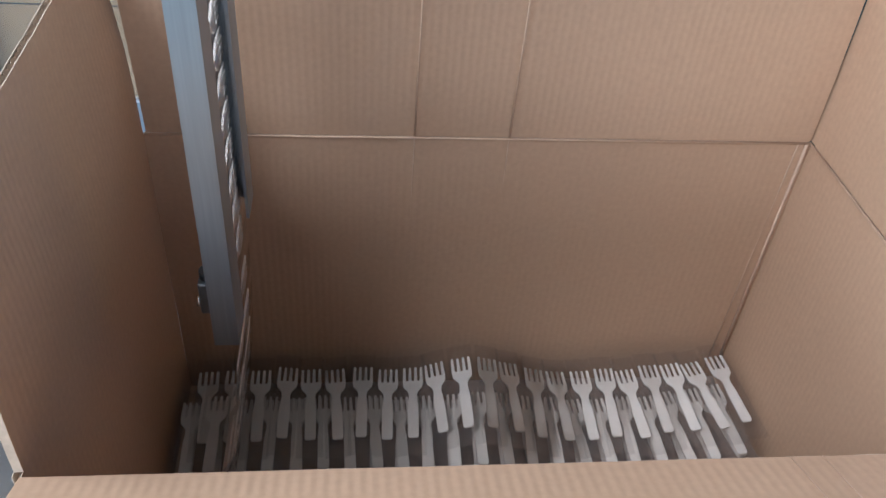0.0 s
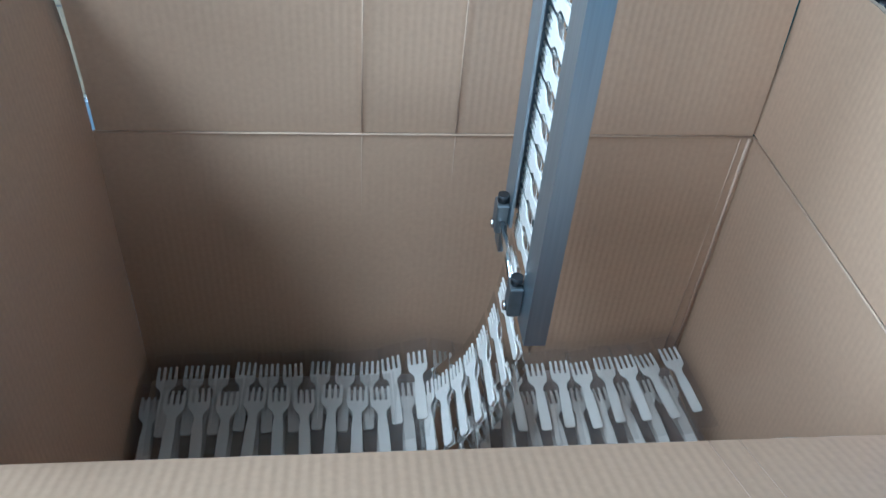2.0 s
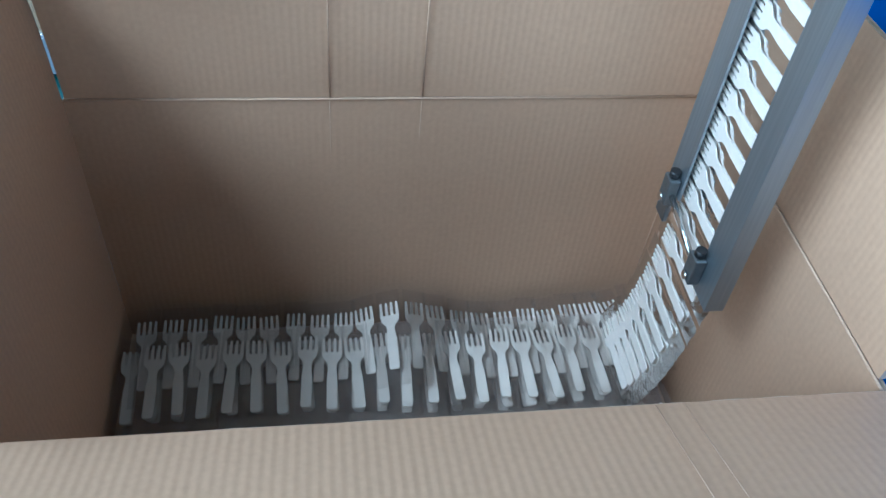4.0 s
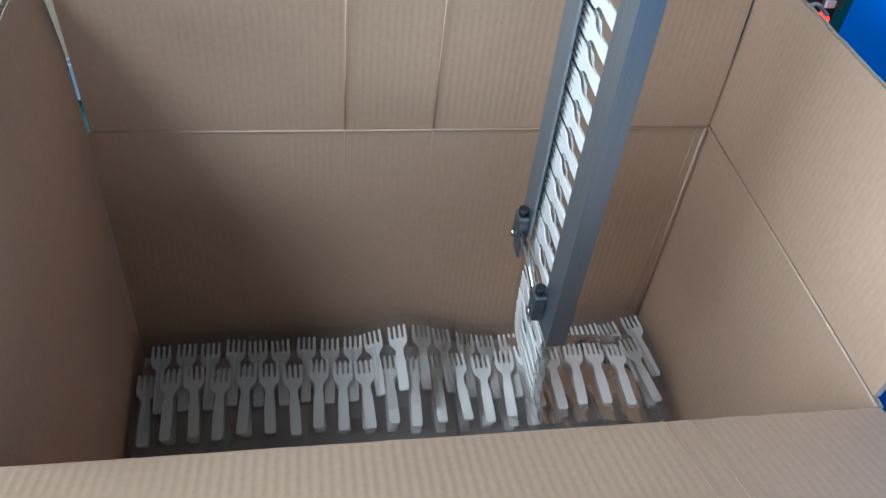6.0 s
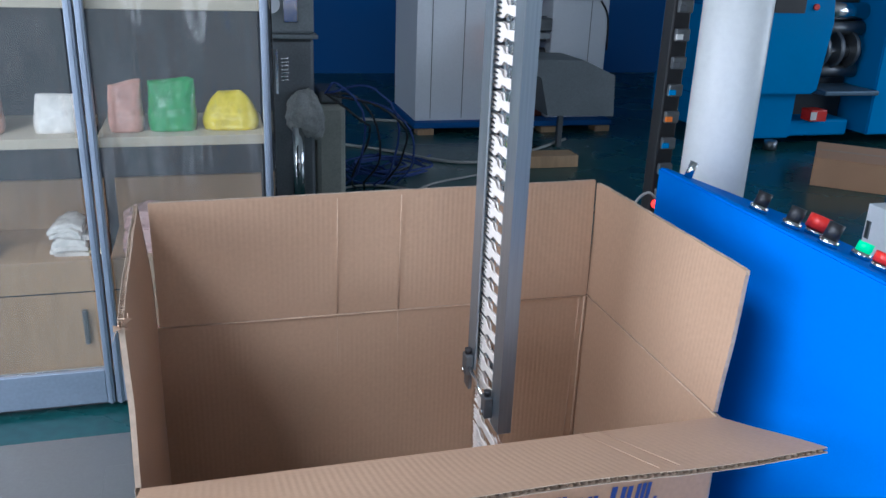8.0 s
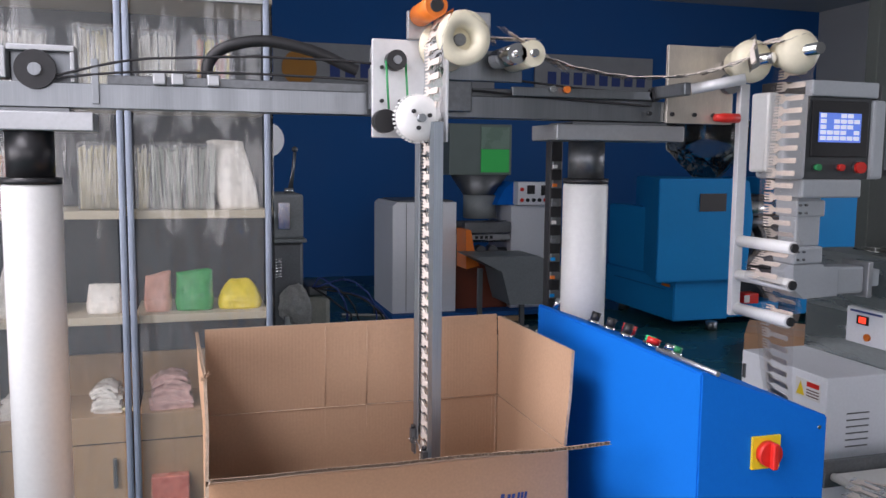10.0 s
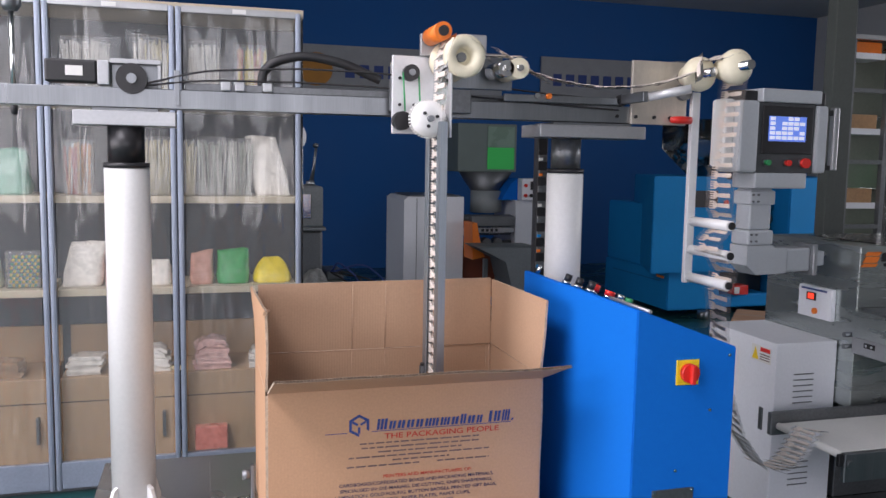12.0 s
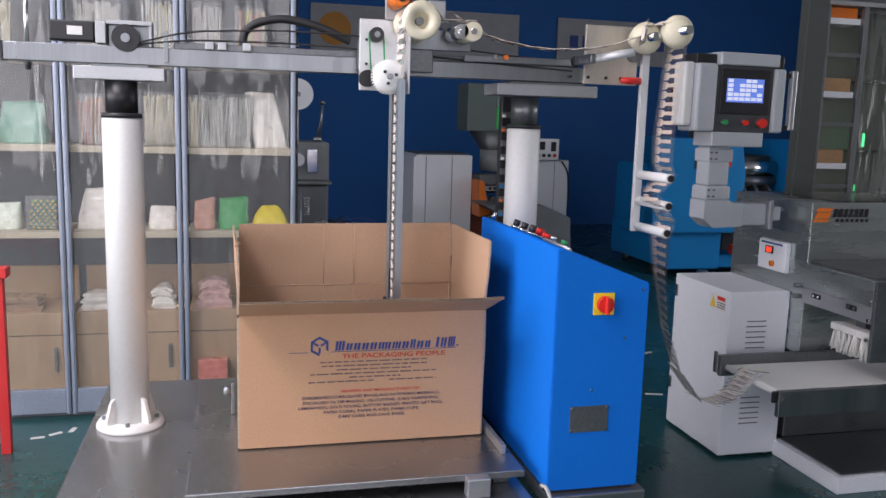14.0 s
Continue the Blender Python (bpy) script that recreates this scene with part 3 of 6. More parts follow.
base_table()
carton_tray()
for cx, cy in ((0.62, -0.30), (-0.30, -0.30), (-0.30, 0.75), (0.62, 0.75)):
    castor(cx, cy)
column(-0.365, 0.44, (-0.50, -0.225))
column(1.05, 0.525, (0.905, 1.29), 0.06, STEEL_DARK)
gantry()


# ---- the carriage that travels along the beam, with its chute ----
AX = 0.502


def carriage():
    c = thing("feed_carriage", "travelling feed head with steel chute, rollers and sprocket", "feed head")

    def P(name, bm, mat, parent=c, label=""):
        head = min(v.co.z for v in bm.verts) > 1.55
        bmesh.ops.translate(bm, verts=bm.verts, vec=(-AX, 0.02 * head, -0.009 * head))
        return part(name, bm, mat, parent, label)
    # two upright channels, open towards each other
    for name, y0, y1, z0, web in (("front_channel", 0.168, 0.206, 0.842, 0), ("back_channel", 0.296, 0.334, 0.885, 1)):
        X0, X1, k = 0.4995, 0.521, 0.003
        ring = [(X0, y0), (X1, y0), (X1, y1), (X1 - k, y1), (X1 - k, y0 + k), (X0 + k, y0 + k), (X0 + k, y1), (X0, y1)]
        if web:
            ring = [(x, y0 + y1 - y) for x, y in ring]
        bm = bmesh.new()
        lo, hi = [bm.verts.new((x, y, z0)) for x, y in ring], [bm.verts.new((x, y, 1.655)) for x, y in ring]
        bm.faces.new(lo)
        bm.faces.new(hi)
        for i in range(8):
            bm.faces.new((lo[i], lo[(i + 1) % 8], hi[(i + 1) % 8], hi[i]))
        bmesh.ops.recalc_face_normals(bm, faces=bm.faces)
        P(name, bm, CHUTE, label="brushed steel chute channel")
    for y, z in ((0.207, 0.872), (0.312, 0.892)):
        b = P("clamp_block", box(bmesh.new(), 0.4855, 0.499, y - 0.012, y + 0.008, z - 0.018, z + 0.018, 0.002), STEEL_DARK)
        P("cap_screw", cyl(bmesh.new(), (0.4925, y - 0.002, z + 0.0185), (0.4925, y - 0.002, z + 0.027), 0.006, 14), BLACK, b)
        P("grub_screw", cyl(bmesh.new(), (0.485, y - 0.003, z - 0.01), (0.482, y - 0.003, z - 0.01), 0.005, 10), CHROME, b)
    P("tie_rod", cyl(bmesh.new(), (0.4925, 0.2155, 0.874), (0.4925, 0.2995, 0.889), 0.0035, 10), CHROME)
    P("guide_tongue", box(bmesh.new(), 0.4925, 0.499, 0.302, 0.328, 0.846, 0.873, 0.002), STEEL)
    # head
    P("head_plate", box(bmesh.new(), 0.402, 0.545, 0.352, 0.364, 1.632, 1.868, 0.003), PLATE, label="pale aluminium head plate")
    P("slide_block", box(bmesh.new(), 0.40, 0.66, 0.3645, 0.3935, 1.70, 1.80, 0.003), STEEL_DARK)
    P("saddle", box(bmesh.new(), 0.42, 0.64, 0.39, 0.47, 1.7695, 1.86, 0.004), ALU)
    P("motor", box(bmesh.new(), 0.60, 0.70, 0.385, 0.46, 1.862, 1.93, 0.01), ALU)
    P("chute_bracket", box(bmesh.new(), 0.5215, 0.535, 0.22, 0.34, 1.57, 1.69, 0.002), ALU)
    P("strip_guide", box(bmesh.new(), 0.536, 0.542, 0.18, 0.351, 1.62, 1.84, 0.001), PLATE, label="pale strip guide plate")
    for z in (1.72, 1.80):
        for x in (0.425, 0.47):
            P("bolt", cyl(bmesh.new(), (x, 0.345, z), (x, 0.3515, z), 0.005, 8), BLACK)
    P("belt_pulley", cyl(bmesh.new(), (0.455, 0.315, 1.815), (0.455, 0.35, 1.815), 0.024, 22), BLACK, label="black toothed belt pulley")
    P("pulley_hub", cyl(bmesh.new(), (0.455, 0.308, 1.815), (0.455, 0.3145, 1.815), 0.010, 14), STEEL)
    for dx in (-0.024, 0.024):
        P("green_belt", cyl(bmesh.new(), (0.455 + dx, 0.33, 1.815), (0.462 + dx, 0.33, 1.70), 0.0028, 8), GREEN, label="round green drive belt")
    # toothed disc
    bm = bmesh.new()
    rim, n = [], 36
    for i in range(n):
        for k, r in ((0.0, 0.056), (0.5, 0.056), (0.5, 0.049), (1.0, 0.049)):
            a = 2 * math.pi * (i + k) / n
            rim.append((0.475 + r * math.cos(a), 1.672 + r * math.sin(a)))
    prism(bm, rim, 0.196, 0.212)
    s = P("feed_sprocket", bm, WHITE_NYLON, label="white toothed nylon disc")
    bm = bmesh.new()
    lathe(bm, [(0.0, 0), (0.03, 0), (0.052, 0.012), (0.052, 0.02), (0.0, 0.02)], Matrix.Translation((0.475, 0.176, 1.672)) @ pose(0, 0, 0, -90), 30)
    P("sprocket_dish", bm, WHITE_NYLON, s)
    P("sprocket_axle", cyl(bmesh.new(), (0.475, 0.155, 1.672), (0.475, 0.351, 1.672), 0.009, 14), STEEL, s)
    for i in range(3):
        a = i * 2.1 + 0.3
        P("screw", cyl(bmesh.new(), (0.475 + 0.022 * math.cos(a), 0.168, 1.672 + 0.022 * math.sin(a)), (0.475 + 0.022 * math.cos(a), 0.1758, 1.672 + 0.022 * math.sin(a)), 0.005, 8), BLACK, s)
    P("back_disc", cyl(bmesh.new(), (0.425, 0.30, 1.67), (0.425, 0.34, 1.67), 0.028, 20), BLACK)
    # large bored roller
    m = Matrix.Translation((0.575, 0.165, 1.853)) @ pose(0, 0, 0, -90)
    b = P("main_roller", lathe(bmesh.new(), [(0.028, 0.05), (0.028, 0.0), (0.056, 0.0), (0.062, 0.006), (0.062, 0.022), (0.050, 0.03), (0.050, 0.15), (0.062, 0.158), (0.062, 0.174), (0.0, 0.176)], m, 36), CREAM, label="cream nylon roller with a deep bore")
    P("roller_axle", cyl(bmesh.new(), (0.575, 0.20, 1.853), (0.575, 0.352, 1.853), 0.014, 16), STEEL_DARK, b)
    for x, z, r, mat in ((0.715, 1.828, 0.024, CHROME), (0.755, 1.83, 0.031, CREAM)):
        P("small_roller", cyl(bmesh.new(), (x, 0.20, z), (x, 0.335, z), r, 24), mat)
        P("small_axle", cyl(bmesh.new(), (x, 0.185, z), (x, 0.36, z), 0.009, 12), CHROME)
    P("roller_bracket", box(bmesh.new(), 0.545, 0.79, 0.3525, 0.3635, 1.775, 1.845, 0.003), STEEL)
    P("press_roller", cyl(bmesh.new(), (0.512, 0.18, 1.922), (0.512, 0.32, 1.922), 0.026, 26), ORANGE, label="orange rubber press roller")
    P("press_axle", cyl(bmesh.new(), (0.512, 0.172, 1.922), (0.512, 0.36, 1.922), 0.015, 18), BLACK)
    P("press_bracket", box(bmesh.new(), 0.485, 0.545, 0.335, 0.351, 1.868, 1.935, 0.003), ALU)
    P("cam_block", box(bmesh.new(), 0.625, 0.685, 0.30, 0.351, 1.86, 1.935, 0.005), ALU)
    return c


CARRIAGE = carriage()


# ---- forks ----
PITCH = 0.033


def fork_mesh():
    """A flat fork, tines towards +y, its width along x."""
    half = [(0.0048, -0.070), (0.0070, -0.066), (0.0068, -0.01), (0.0052, 0.012), (0.0064, 0.020), (0.0125, 0.030), (0.0135, 0.042)]
    bm = bmesh.new()
    out = [(-x, y) for x, y in half] + [(x, y) for x, y in half[::-1]]
    lo = [bm.verts.new((x, y, -0.0009)) for x, y in out]
    hi = [bm.verts.new((x, y, 0.0009)) for x, y in out]
    bm.faces.new(lo[::-1])
    bm.faces.new(hi)
    for i in range(len(out)):
        j = (i + 1) % len(out)
        bm.faces.new((lo[i], lo[j], hi[j], hi[i]))
    for k in range(4):
        x = -0.0112 + k * 0.00747
        tip = 0.070
        a = [(x - 0.0023, 0.0418), (x + 0.0023, 0.0418), (x + 0.0015, tip), (x - 0.0015, tip)]
        l, h = [bm.verts.new((*p, -0.0008)) for p in a], [bm.verts.new((*p, 0.0008)) for p in a]
        bm.faces.new(l[::-1])
        bm.faces.new(h)
        for i in range(4):
            bm.faces.new((l[i], l[(i + 1) % 4], h[(i + 1) % 4], h[i]))
    bmesh.ops.recalc_face_normals(bm, faces=bm.faces)
    for v in bm.verts:
        v.co.y = v.co.y * 0.79 + 0.004
    return bm


def fork():
    me = bpy.data.meshes.new("fork")
    bm = fork_mesh()
    bm.to_mesh(me)
    bm.free()
    me.materials.append(FORK_WOOD)
    f = tagged(new("fork", me), "white disposable fork sealed in clear film strip", "fork", "forks in the film strip")
    bm = bmesh.new()
    rows = []
    for i in range(5):
        x = (i / 4 - 0.5) * PITCH
        rows.append([bm.verts.new((x, (j / 6 - 0.5) * 0.158, 0.0022 + 0.0018 * math.sin(i * 1.6) * math.cos(j * 1.3))) for j in range(7)])
    for a, b in zip(rows, rows[1:]):
        for j in range(6):
            bm.faces.new((a[j], b[j], b[j + 1], a[j + 1])).smooth = True
    part("film", bm, FILM, f, "crinkled clear film pocket")
    return f


def place(x, y, z, tx, tz, roll=0.0):
    """A fork at a point of the strip whose way is (tx, tz) in the x-z plane."""
    t = Vector((tx, 0, tz)).normalized()
    yy = Vector((0, 1, 0))
    m = Matrix((t, yy, t.cross(yy))).transposed().to_4x4()
    return Matrix.Translation((x, y, z)) @ m @ pose(0, 0, 0, 0, 0, roll)


FORK = fork()
rnd = random.Random(11)


def heap():
    """Rows of strip already lying in the carton."""
    first = True
    for y, z0, n, x0, hump in ((0.342, 0.587, 22, 0.0385, 0.026), (0.302, 0.577, 22, 0.022, 0.012), (0.166, 0.566, 22, 0.030, 0.0), (0.305, 0.566, 22, 0.022, 0.0), (0.115, 0.550, 22, 0.045, 0)):
        zz = lambda x: z0 + hump * math.exp(-((x - 0.385) / 0.06) ** 2) + 0.02 * max(0, (x - 0.55) / 0.2) ** 2
        for i in range(n):
            x = x0 + PITCH * i
            dz = zz(x + 0.01) - zz(x - 0.01)
            m = place(x, y + rnd.uniform(-0.003, 0.003) + 0.006 * math.sin(x * 9), zz(x), 0.02, dz + rnd.uniform(-0.002, 0.002), rnd.uniform(-3, 3) + 8 * max(0, x - 0.55) / 0.2)
            m = m @ pose(0, 0, 0, 3)
            if first:
                FORK.matrix_world, first = m, False
            else:
                copy_thing(FORK, m)


heap()
# slab for the lower strip layers; its dark brown holds the shade under the forks
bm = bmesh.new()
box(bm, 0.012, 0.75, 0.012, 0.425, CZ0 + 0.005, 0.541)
tagged(part("fork_strip_layers", bm, material("packed_film_shaded", (0.27, 0.20, 0.165), rough=0.35, vary=0.3, scale=30, fine=80, bump=0.4)), "lower layers of packed fork strip on the carton bottom, shade put into the colour", "packed forks", kind="stuff")

# arm place by time: seconds, x, lift
ARM = [(0, 0.106, 0.049), (0.5, 0.189, 0.044), (1.0, 0.277, 0.044), (1.5, 0.364, 0.038), (2.0, 0.447, 0.029), (2.5, 0.543, 0.027), (3.0, 0.632, 0.02), (3.4, 0.688, 0.016), (3.7, 0.70, 0.013),
       (4.0, 0.685, 0.01), (4.4, 0.62, 0.006), (4.8, 0.537, 0.002), (5.0, 0.504, 0), (5.2, 0.502, 0), (14.0, 0.502, 0)]
FEED = [(0, 0.30), (1.5, 0.50), (2.7, 0.70), (3.7, 0.88), (4.3, 0.98), (5.0, 1.13), (6.0, 1.155), (14.0, 1.155)]
LAID = [(0, 0.5), (1.0, 4.6), (1.5, 7.2), (2.0, 9.3), (2.7, 11.4), (3.7, 17.0), (4.3, 20.5), (5.0, 25.0), (14.0, 25.0)]


def at(table, t, k=1):
    return float(np.interp(t, [r[0] for r in table], [r[k] for r in table]))


def laid(j):
    """Where fork j of the running strip comes to lie: x, z, way."""
    if j <= 20:
        x = 0.055 + PITCH * j
        return x, 0.597 + 0.018 * max(0, (x - 0.55) / 0.2) ** 2, 1.0
    return 0.715 - PITCH * (j - 20), 0.612, -1.0


def upstream(s, ax):
    """The strip above the chute's mouth, s metres up it, for the carriage at ax."""
    x0 = ax + 0.008
    pts = [(x0, 0.87), (x0, 1.66), (x0 + 0.008, 1.76), (x0 + 0.008, 1.84), (x0 + 0.028, 1.895), (x0 + 0.063, 1.908), (x0 + 0.105, 1.88), (x0 + 0.165, 1.856), (x0 + 0.215, 1.858)]
    end = Vector((1.37, 1.853))
    a = Vector((x0 + 0.23, 1.848))
    for i in range(1, 9):
        u = i / 8
        pts.append((a.x + (end.x - a.x) * u, a.y - 0.012 + (end.y - a.y) * u - 0.058 * 4 * u * (1 - u)))
    pts += [(1.395, 1.877), (1.43, 1.882), (1.475, 1.90), (1.505, 1.895), (1.516, 1.86), (1.505, 1.75), (1.485, 1.50), (1.485, 1.40), (1.505, 1.36), (1.49, 1.335), (1.455, 1.30), (1.45, 1.26), (1.49, 1.235), (1.512, 1.20), (1.507, 1.165), (1.495, 1.13), (1.505, 1.0), (1.54, 0.80), (1.60, 0.63), (1.70, 0.51), (1.80, 0.468), (1.90, 0.462), (1.98, 0.478), (2.05, 0.50), (2.10, 0.518), (2.6, 0.518)]
    for p, q in zip(pts, pts[1:]):
        p, q = Vector(p), Vector(q)
        n = (q - p).length
        if s <= n:
            d = (q - p) / n
            c = p + d * s
            return c.x, c.y, -d.x, -d.y
        s -= n
    return None


def strip_pose(j, t):
    ax, lift = at(ARM, t), at(ARM, t, 2)
    e, n = at(FEED, t), at(LAID, t)
    s = e - j * PITCH
    if s < 0:
        r = upstream(-s, ax)
        if r is None:
            r = (2.6, 0.518, -1, 0)
        x, z, tx, tz = r
        gather = min(1, max(0, (x - ax - 0.12) / 0.07)) * min(1, max(0, (1.44 - x) / 0.10))
        return place(x, 0.252 + 0.26 * min(1, max(0, (x - 1.6) / 0.5)) ** 1.5, z + (lift if x < ax + 0.1 else 0), tx, tz, 76 * gather) @ pose(0, 0, 0, (x > 1.4) * min(1, max(0, (1.15 - z) / 0.3)) * (12 * abs(tx) - 16 * abs(tz)))
    if j <= n:
        x, z, w = laid(j)
        return place(x, 0.294 + 0.004 * math.sin(j * 2.3), z, w, 0.03 * math.sin(j), 3 * math.sin(j * 1.7) + 8 * max(0, x - 0.55) / 0.2) @ pose(0, 0, 0, 3)
    free = max(e - n * PITCH, 0.05)
    u = s / free
    xl, zl, w = laid(n)
    a, b, c = Vector((ax + 0.008, 0.87 + lift)), Vector((ax + 0.007, 0.66)), Vector((xl, zl))
    p = a * (1 - u) ** 2 + b * 2 * u * (1 - u) + c * u * u
    d = (b - a) * (1 - u) + (c - b) * u
    return place(p.x, 0.252 + 0.042 * u, p.y, d.x, d.y)


STRIP = []
total = 0
while total < 180:
    m = strip_pose(total, 14.0)
    if m.translation.x > 2.16 and total > 60:
        break
    STRIP.append(copy_thing(FORK, m))
    total += 1


def motions():
    walk(CARRIAGE, [(t, pose(x, 0, lift)) for t, x, lift in ARM])
    times = [i * 0.25 for i in range(21)] + [5.5, 6.0, 14.0]
    for j, ob in enumerate(STRIP):
        walk(ob, [(t, strip_pose(j, t)) for t in times])


# ---- blue control cabinet ----
def blue_cabinet():
    c = thing("control_cabinet", "bright blue sheet-steel control cabinet with sloping top", "control cabinet")
    x0, x1, y0, y1 = 0.867, 1.153, -0.338, 0.42
    bm = prism(bmesh.new(), [(x0, 0.468), (x1, 0.468), (x1, 1.084), (x0 + 0.012, 1.186), (x0, 1.186)], y0, y1)
    bmesh.ops.bevel(bm, geom=list(bm.edges), offset=0.003, segments=2, affect="EDGES")
    part("body", bm, BLUE, c)
    part("plinth", box(bmesh.new(), x0 + 0.01, x1 - 0.01, y0 + 0.01, y1 - 0.01, 0.46, 0.4675), BLACK, c)
    # main switch
    s = part("switch_plate", box(bmesh.new(), 0.980, 1.043, y0 - 0.006, y0 - 0.0005, 0.994, 1.058, 0.001), YELLOW, c, "yellow main switch plate")
    part("rotary_switch", cyl(bmesh.new(), (1.0115, y0 - 0.0065, 1.026), (1.0115, y0 - 0.022, 1.026), 0.024, 26), RED, s, "red rotary switch")
    part("switch_grip", box(bmesh.new(), 1.0055, 1.0175, y0 - 0.036, y0 - 0.0225, 1.001, 1.051, 0.003), RED, s)
    part("name_plate", box(bmesh.new(), 0.927, 1.045, y0 - 0.003, y0 - 0.0005, 0.645, 0.723), STEEL_DARK, c, "dull metal rating plate")
    for x, z in ((0.932, 0.65), (1.04, 0.65), (0.932, 0.718), (1.04, 0.718), (1.08, 0.925), (0.988, 0.772), (1.13, 1.065)):
        part("screw", cyl(bmesh.new(), (x, y0 - 0.0035, z), (x, y0 - 0.0065, z), 0.004, 10), CHROME, c)
    # buttons along the sloping top
    slope = math.degrees(math.atan2(-0.102, x1 - x0 - 0.012))
    top = lambda u, y: Vector((x0 + 0.012 + u, y, 1.186 - 0.102 * u / (x1 - x0 - 0.012)))
    n = Vector((0.102, 0, x1 - x0 - 0.012)).normalized()

    def button(u, y, r, h, mat, cap=None):
        p = top(u, y)
        b = part("push_button", cyl(bmesh.new(), p + n * 0.0008, p + n * 0.010, r, 20), CHROME, c)
        part("button_cap", cyl(bmesh.new(), p + n * 0.0104, p + n * (0.010 + h), r * 0.8 if cap is None else cap, 20), mat, b)
    button(0.04, 0.20, 0.014, 0.022, BLACK)
    button(0.04, 0.12, 0.014, 0.022, BLACK)
    button(0.10, 0.14, 0.014, 0.022, RED, 0.017)
    button(0.04, 0.04, 0.014, 0.024, BLACK)
    button(0.10, 0.04, 0.014, 0.014, glow("lamp_green", (0.02, 0.6, 0.25), 0.6))
    button(0.06, -0.04, 0.014, 0.014, RED, 0.015)
    button(0.12, -0.04, 0.014, 0.014, GREEN)
    button(0.05, -0.12, 0.012, 0.014, CHROME)
    p = top(0.03, -0.02)
    part("trim_bar", cyl(bmesh.new(), top(0.02, -0.13) + n * 0.005, top(0.02, -0.34) + n * 0.005, 0.005, 10), ALU, c)
    part("tall_screw", cyl(bmesh.new(), top(0.01, 0.36) + n * 0.001, top(0.01, 0.36) + n * 0.03, 0.007, 12), CHROME, c)


blue_cabinet()


# ---- display cabinet with sample packs ----
PANE_Y = 1.855
STAND = {}


def display_cabinet():
    c = thing("display_cabinet", "tall aluminium and glass display cabinet with three bays", "display cabinet")
    y0, y1, top = 1.87, 2.29, 2.225
    bays = ((-1.40, -0.828), (-0.798, -0.282), (-0.252, 0.278))
    part("back_panel", box(bmesh.new(), -1.43, 0.305, y1, y1 + 0.012, 0.06, top), material("cabinet_back", (0.05, 0.06, 0.075), rough=0.6, vary=0.08), c)
    part("top_board", box(bmesh.new(), -1.43, 0.305, y0, y1, top - 0.04, top, 0.002), SHELF_MAT, c)
    part("bottom_board", box(bmesh.new(), -1.43, 0.305, y0 + 0.02, y1 - 0.002, 0.10, 0.125), SHELF_MAT, c)
    part("plinth", box(bmesh.new(), -1.43, 0.305, y0 + 0.01, y1, 0.0, 0.0995), STEEL_DARK, c)
    for z in (0.918, 1.342, 1.772):
        for a, b in bays:
            part("shelf", box(bmesh.new(), a + 0.002, b - 0.002, y0 + 0.035, y1 - 0.002, z - 0.018, z + 0.014, 0.002), SHELF_MAT, c, "pale laminated shelf board")
    for a, b in bays:
        d = part("base_unit", box(bmesh.new(), a + 0.004, b - 0.004, y0 + 0.05, y1 - 0.002, 0.1255, 0.52, 0.003), WOOD, c, "pale wood low cupboard")
        part("unit_back", box(bmesh.new(), a + 0.004, b - 0.004, y1 - 0.02, y1 - 0.003, 0.521, 0.70), WOOD, c)
        part("handle", box(bmesh.new(), b - 0.07, b - 0.055, y0 + 0.03, y0 + 0.0495, 0.22, 0.345, 0.003), STEEL, d)
        part("drawer_gap", box(bmesh.new(), a + 0.004, b - 0.004, y0 + 0.0485, y0 + 0.0505, 0.405, 0.409), BLACK, d)
    # door frames: profiled uprights, rails and panes
    for k, (a, b) in enumerate(bays):
        d = part("door_pane", box(bmesh.new(), a + 0.02, b - 0.02, PANE_Y, PANE_Y + 0.004, 0.15, top - 0.045), CABINET_PANE, c, "clear door pane with milky reflections put in as haze")
        d.visible_shadow = False
        for x in (a, b):
            bm = box(bmesh.new(), x - 0.012, x + 0.012, 1.842, 1.874, 0.02, top - 0.02, 0.003)
            box(bm, x - 0.005, x + 0.005, 1.836, 1.8422, 0.02, top - 0.02, 0.001)
            part("door_stile", bm, ALU_BLUE, d, "blue-grey anodised profile")
        part("bottom_rail", box(bmesh.new(), a + 0.0125, b - 0.0125, 1.842, 1.872, 0.025, 0.148, 0.002), ALU_BLUE, d)
        part("top_rail", box(bmesh.new(), a + 0.0125, b - 0.0125, 1.842, 1.872, top - 0.045, top - 0.015, 0.002), ALU, d)
        part("hinge_cap", box(bmesh.new(), (a + b) / 2 - 0.03, (a + b) / 2 + 0.03, 1.838, 1.8418, top - 0.04, top - 0.02), WHITE_PAINT, d)
    part("side_pane", box(bmesh.new(), 0.300, 0.304, 1.876, y1 - 0.003, 0.12, top - 0.042), GLASS, c).visible_shadow = False
    part("back_post", box(bmesh.new(), 0.290, 0.315, y1 + 0.0125, y1 + 0.03, 0, top), ALU_BLUE, c)


display_cabinet()


def pack_colour(name, col, rough=0.3):
    return material("pack_" + name, col, rough=rough, vary=0.25, scale=25, fine=70, bump=0.7, coat=1.0)


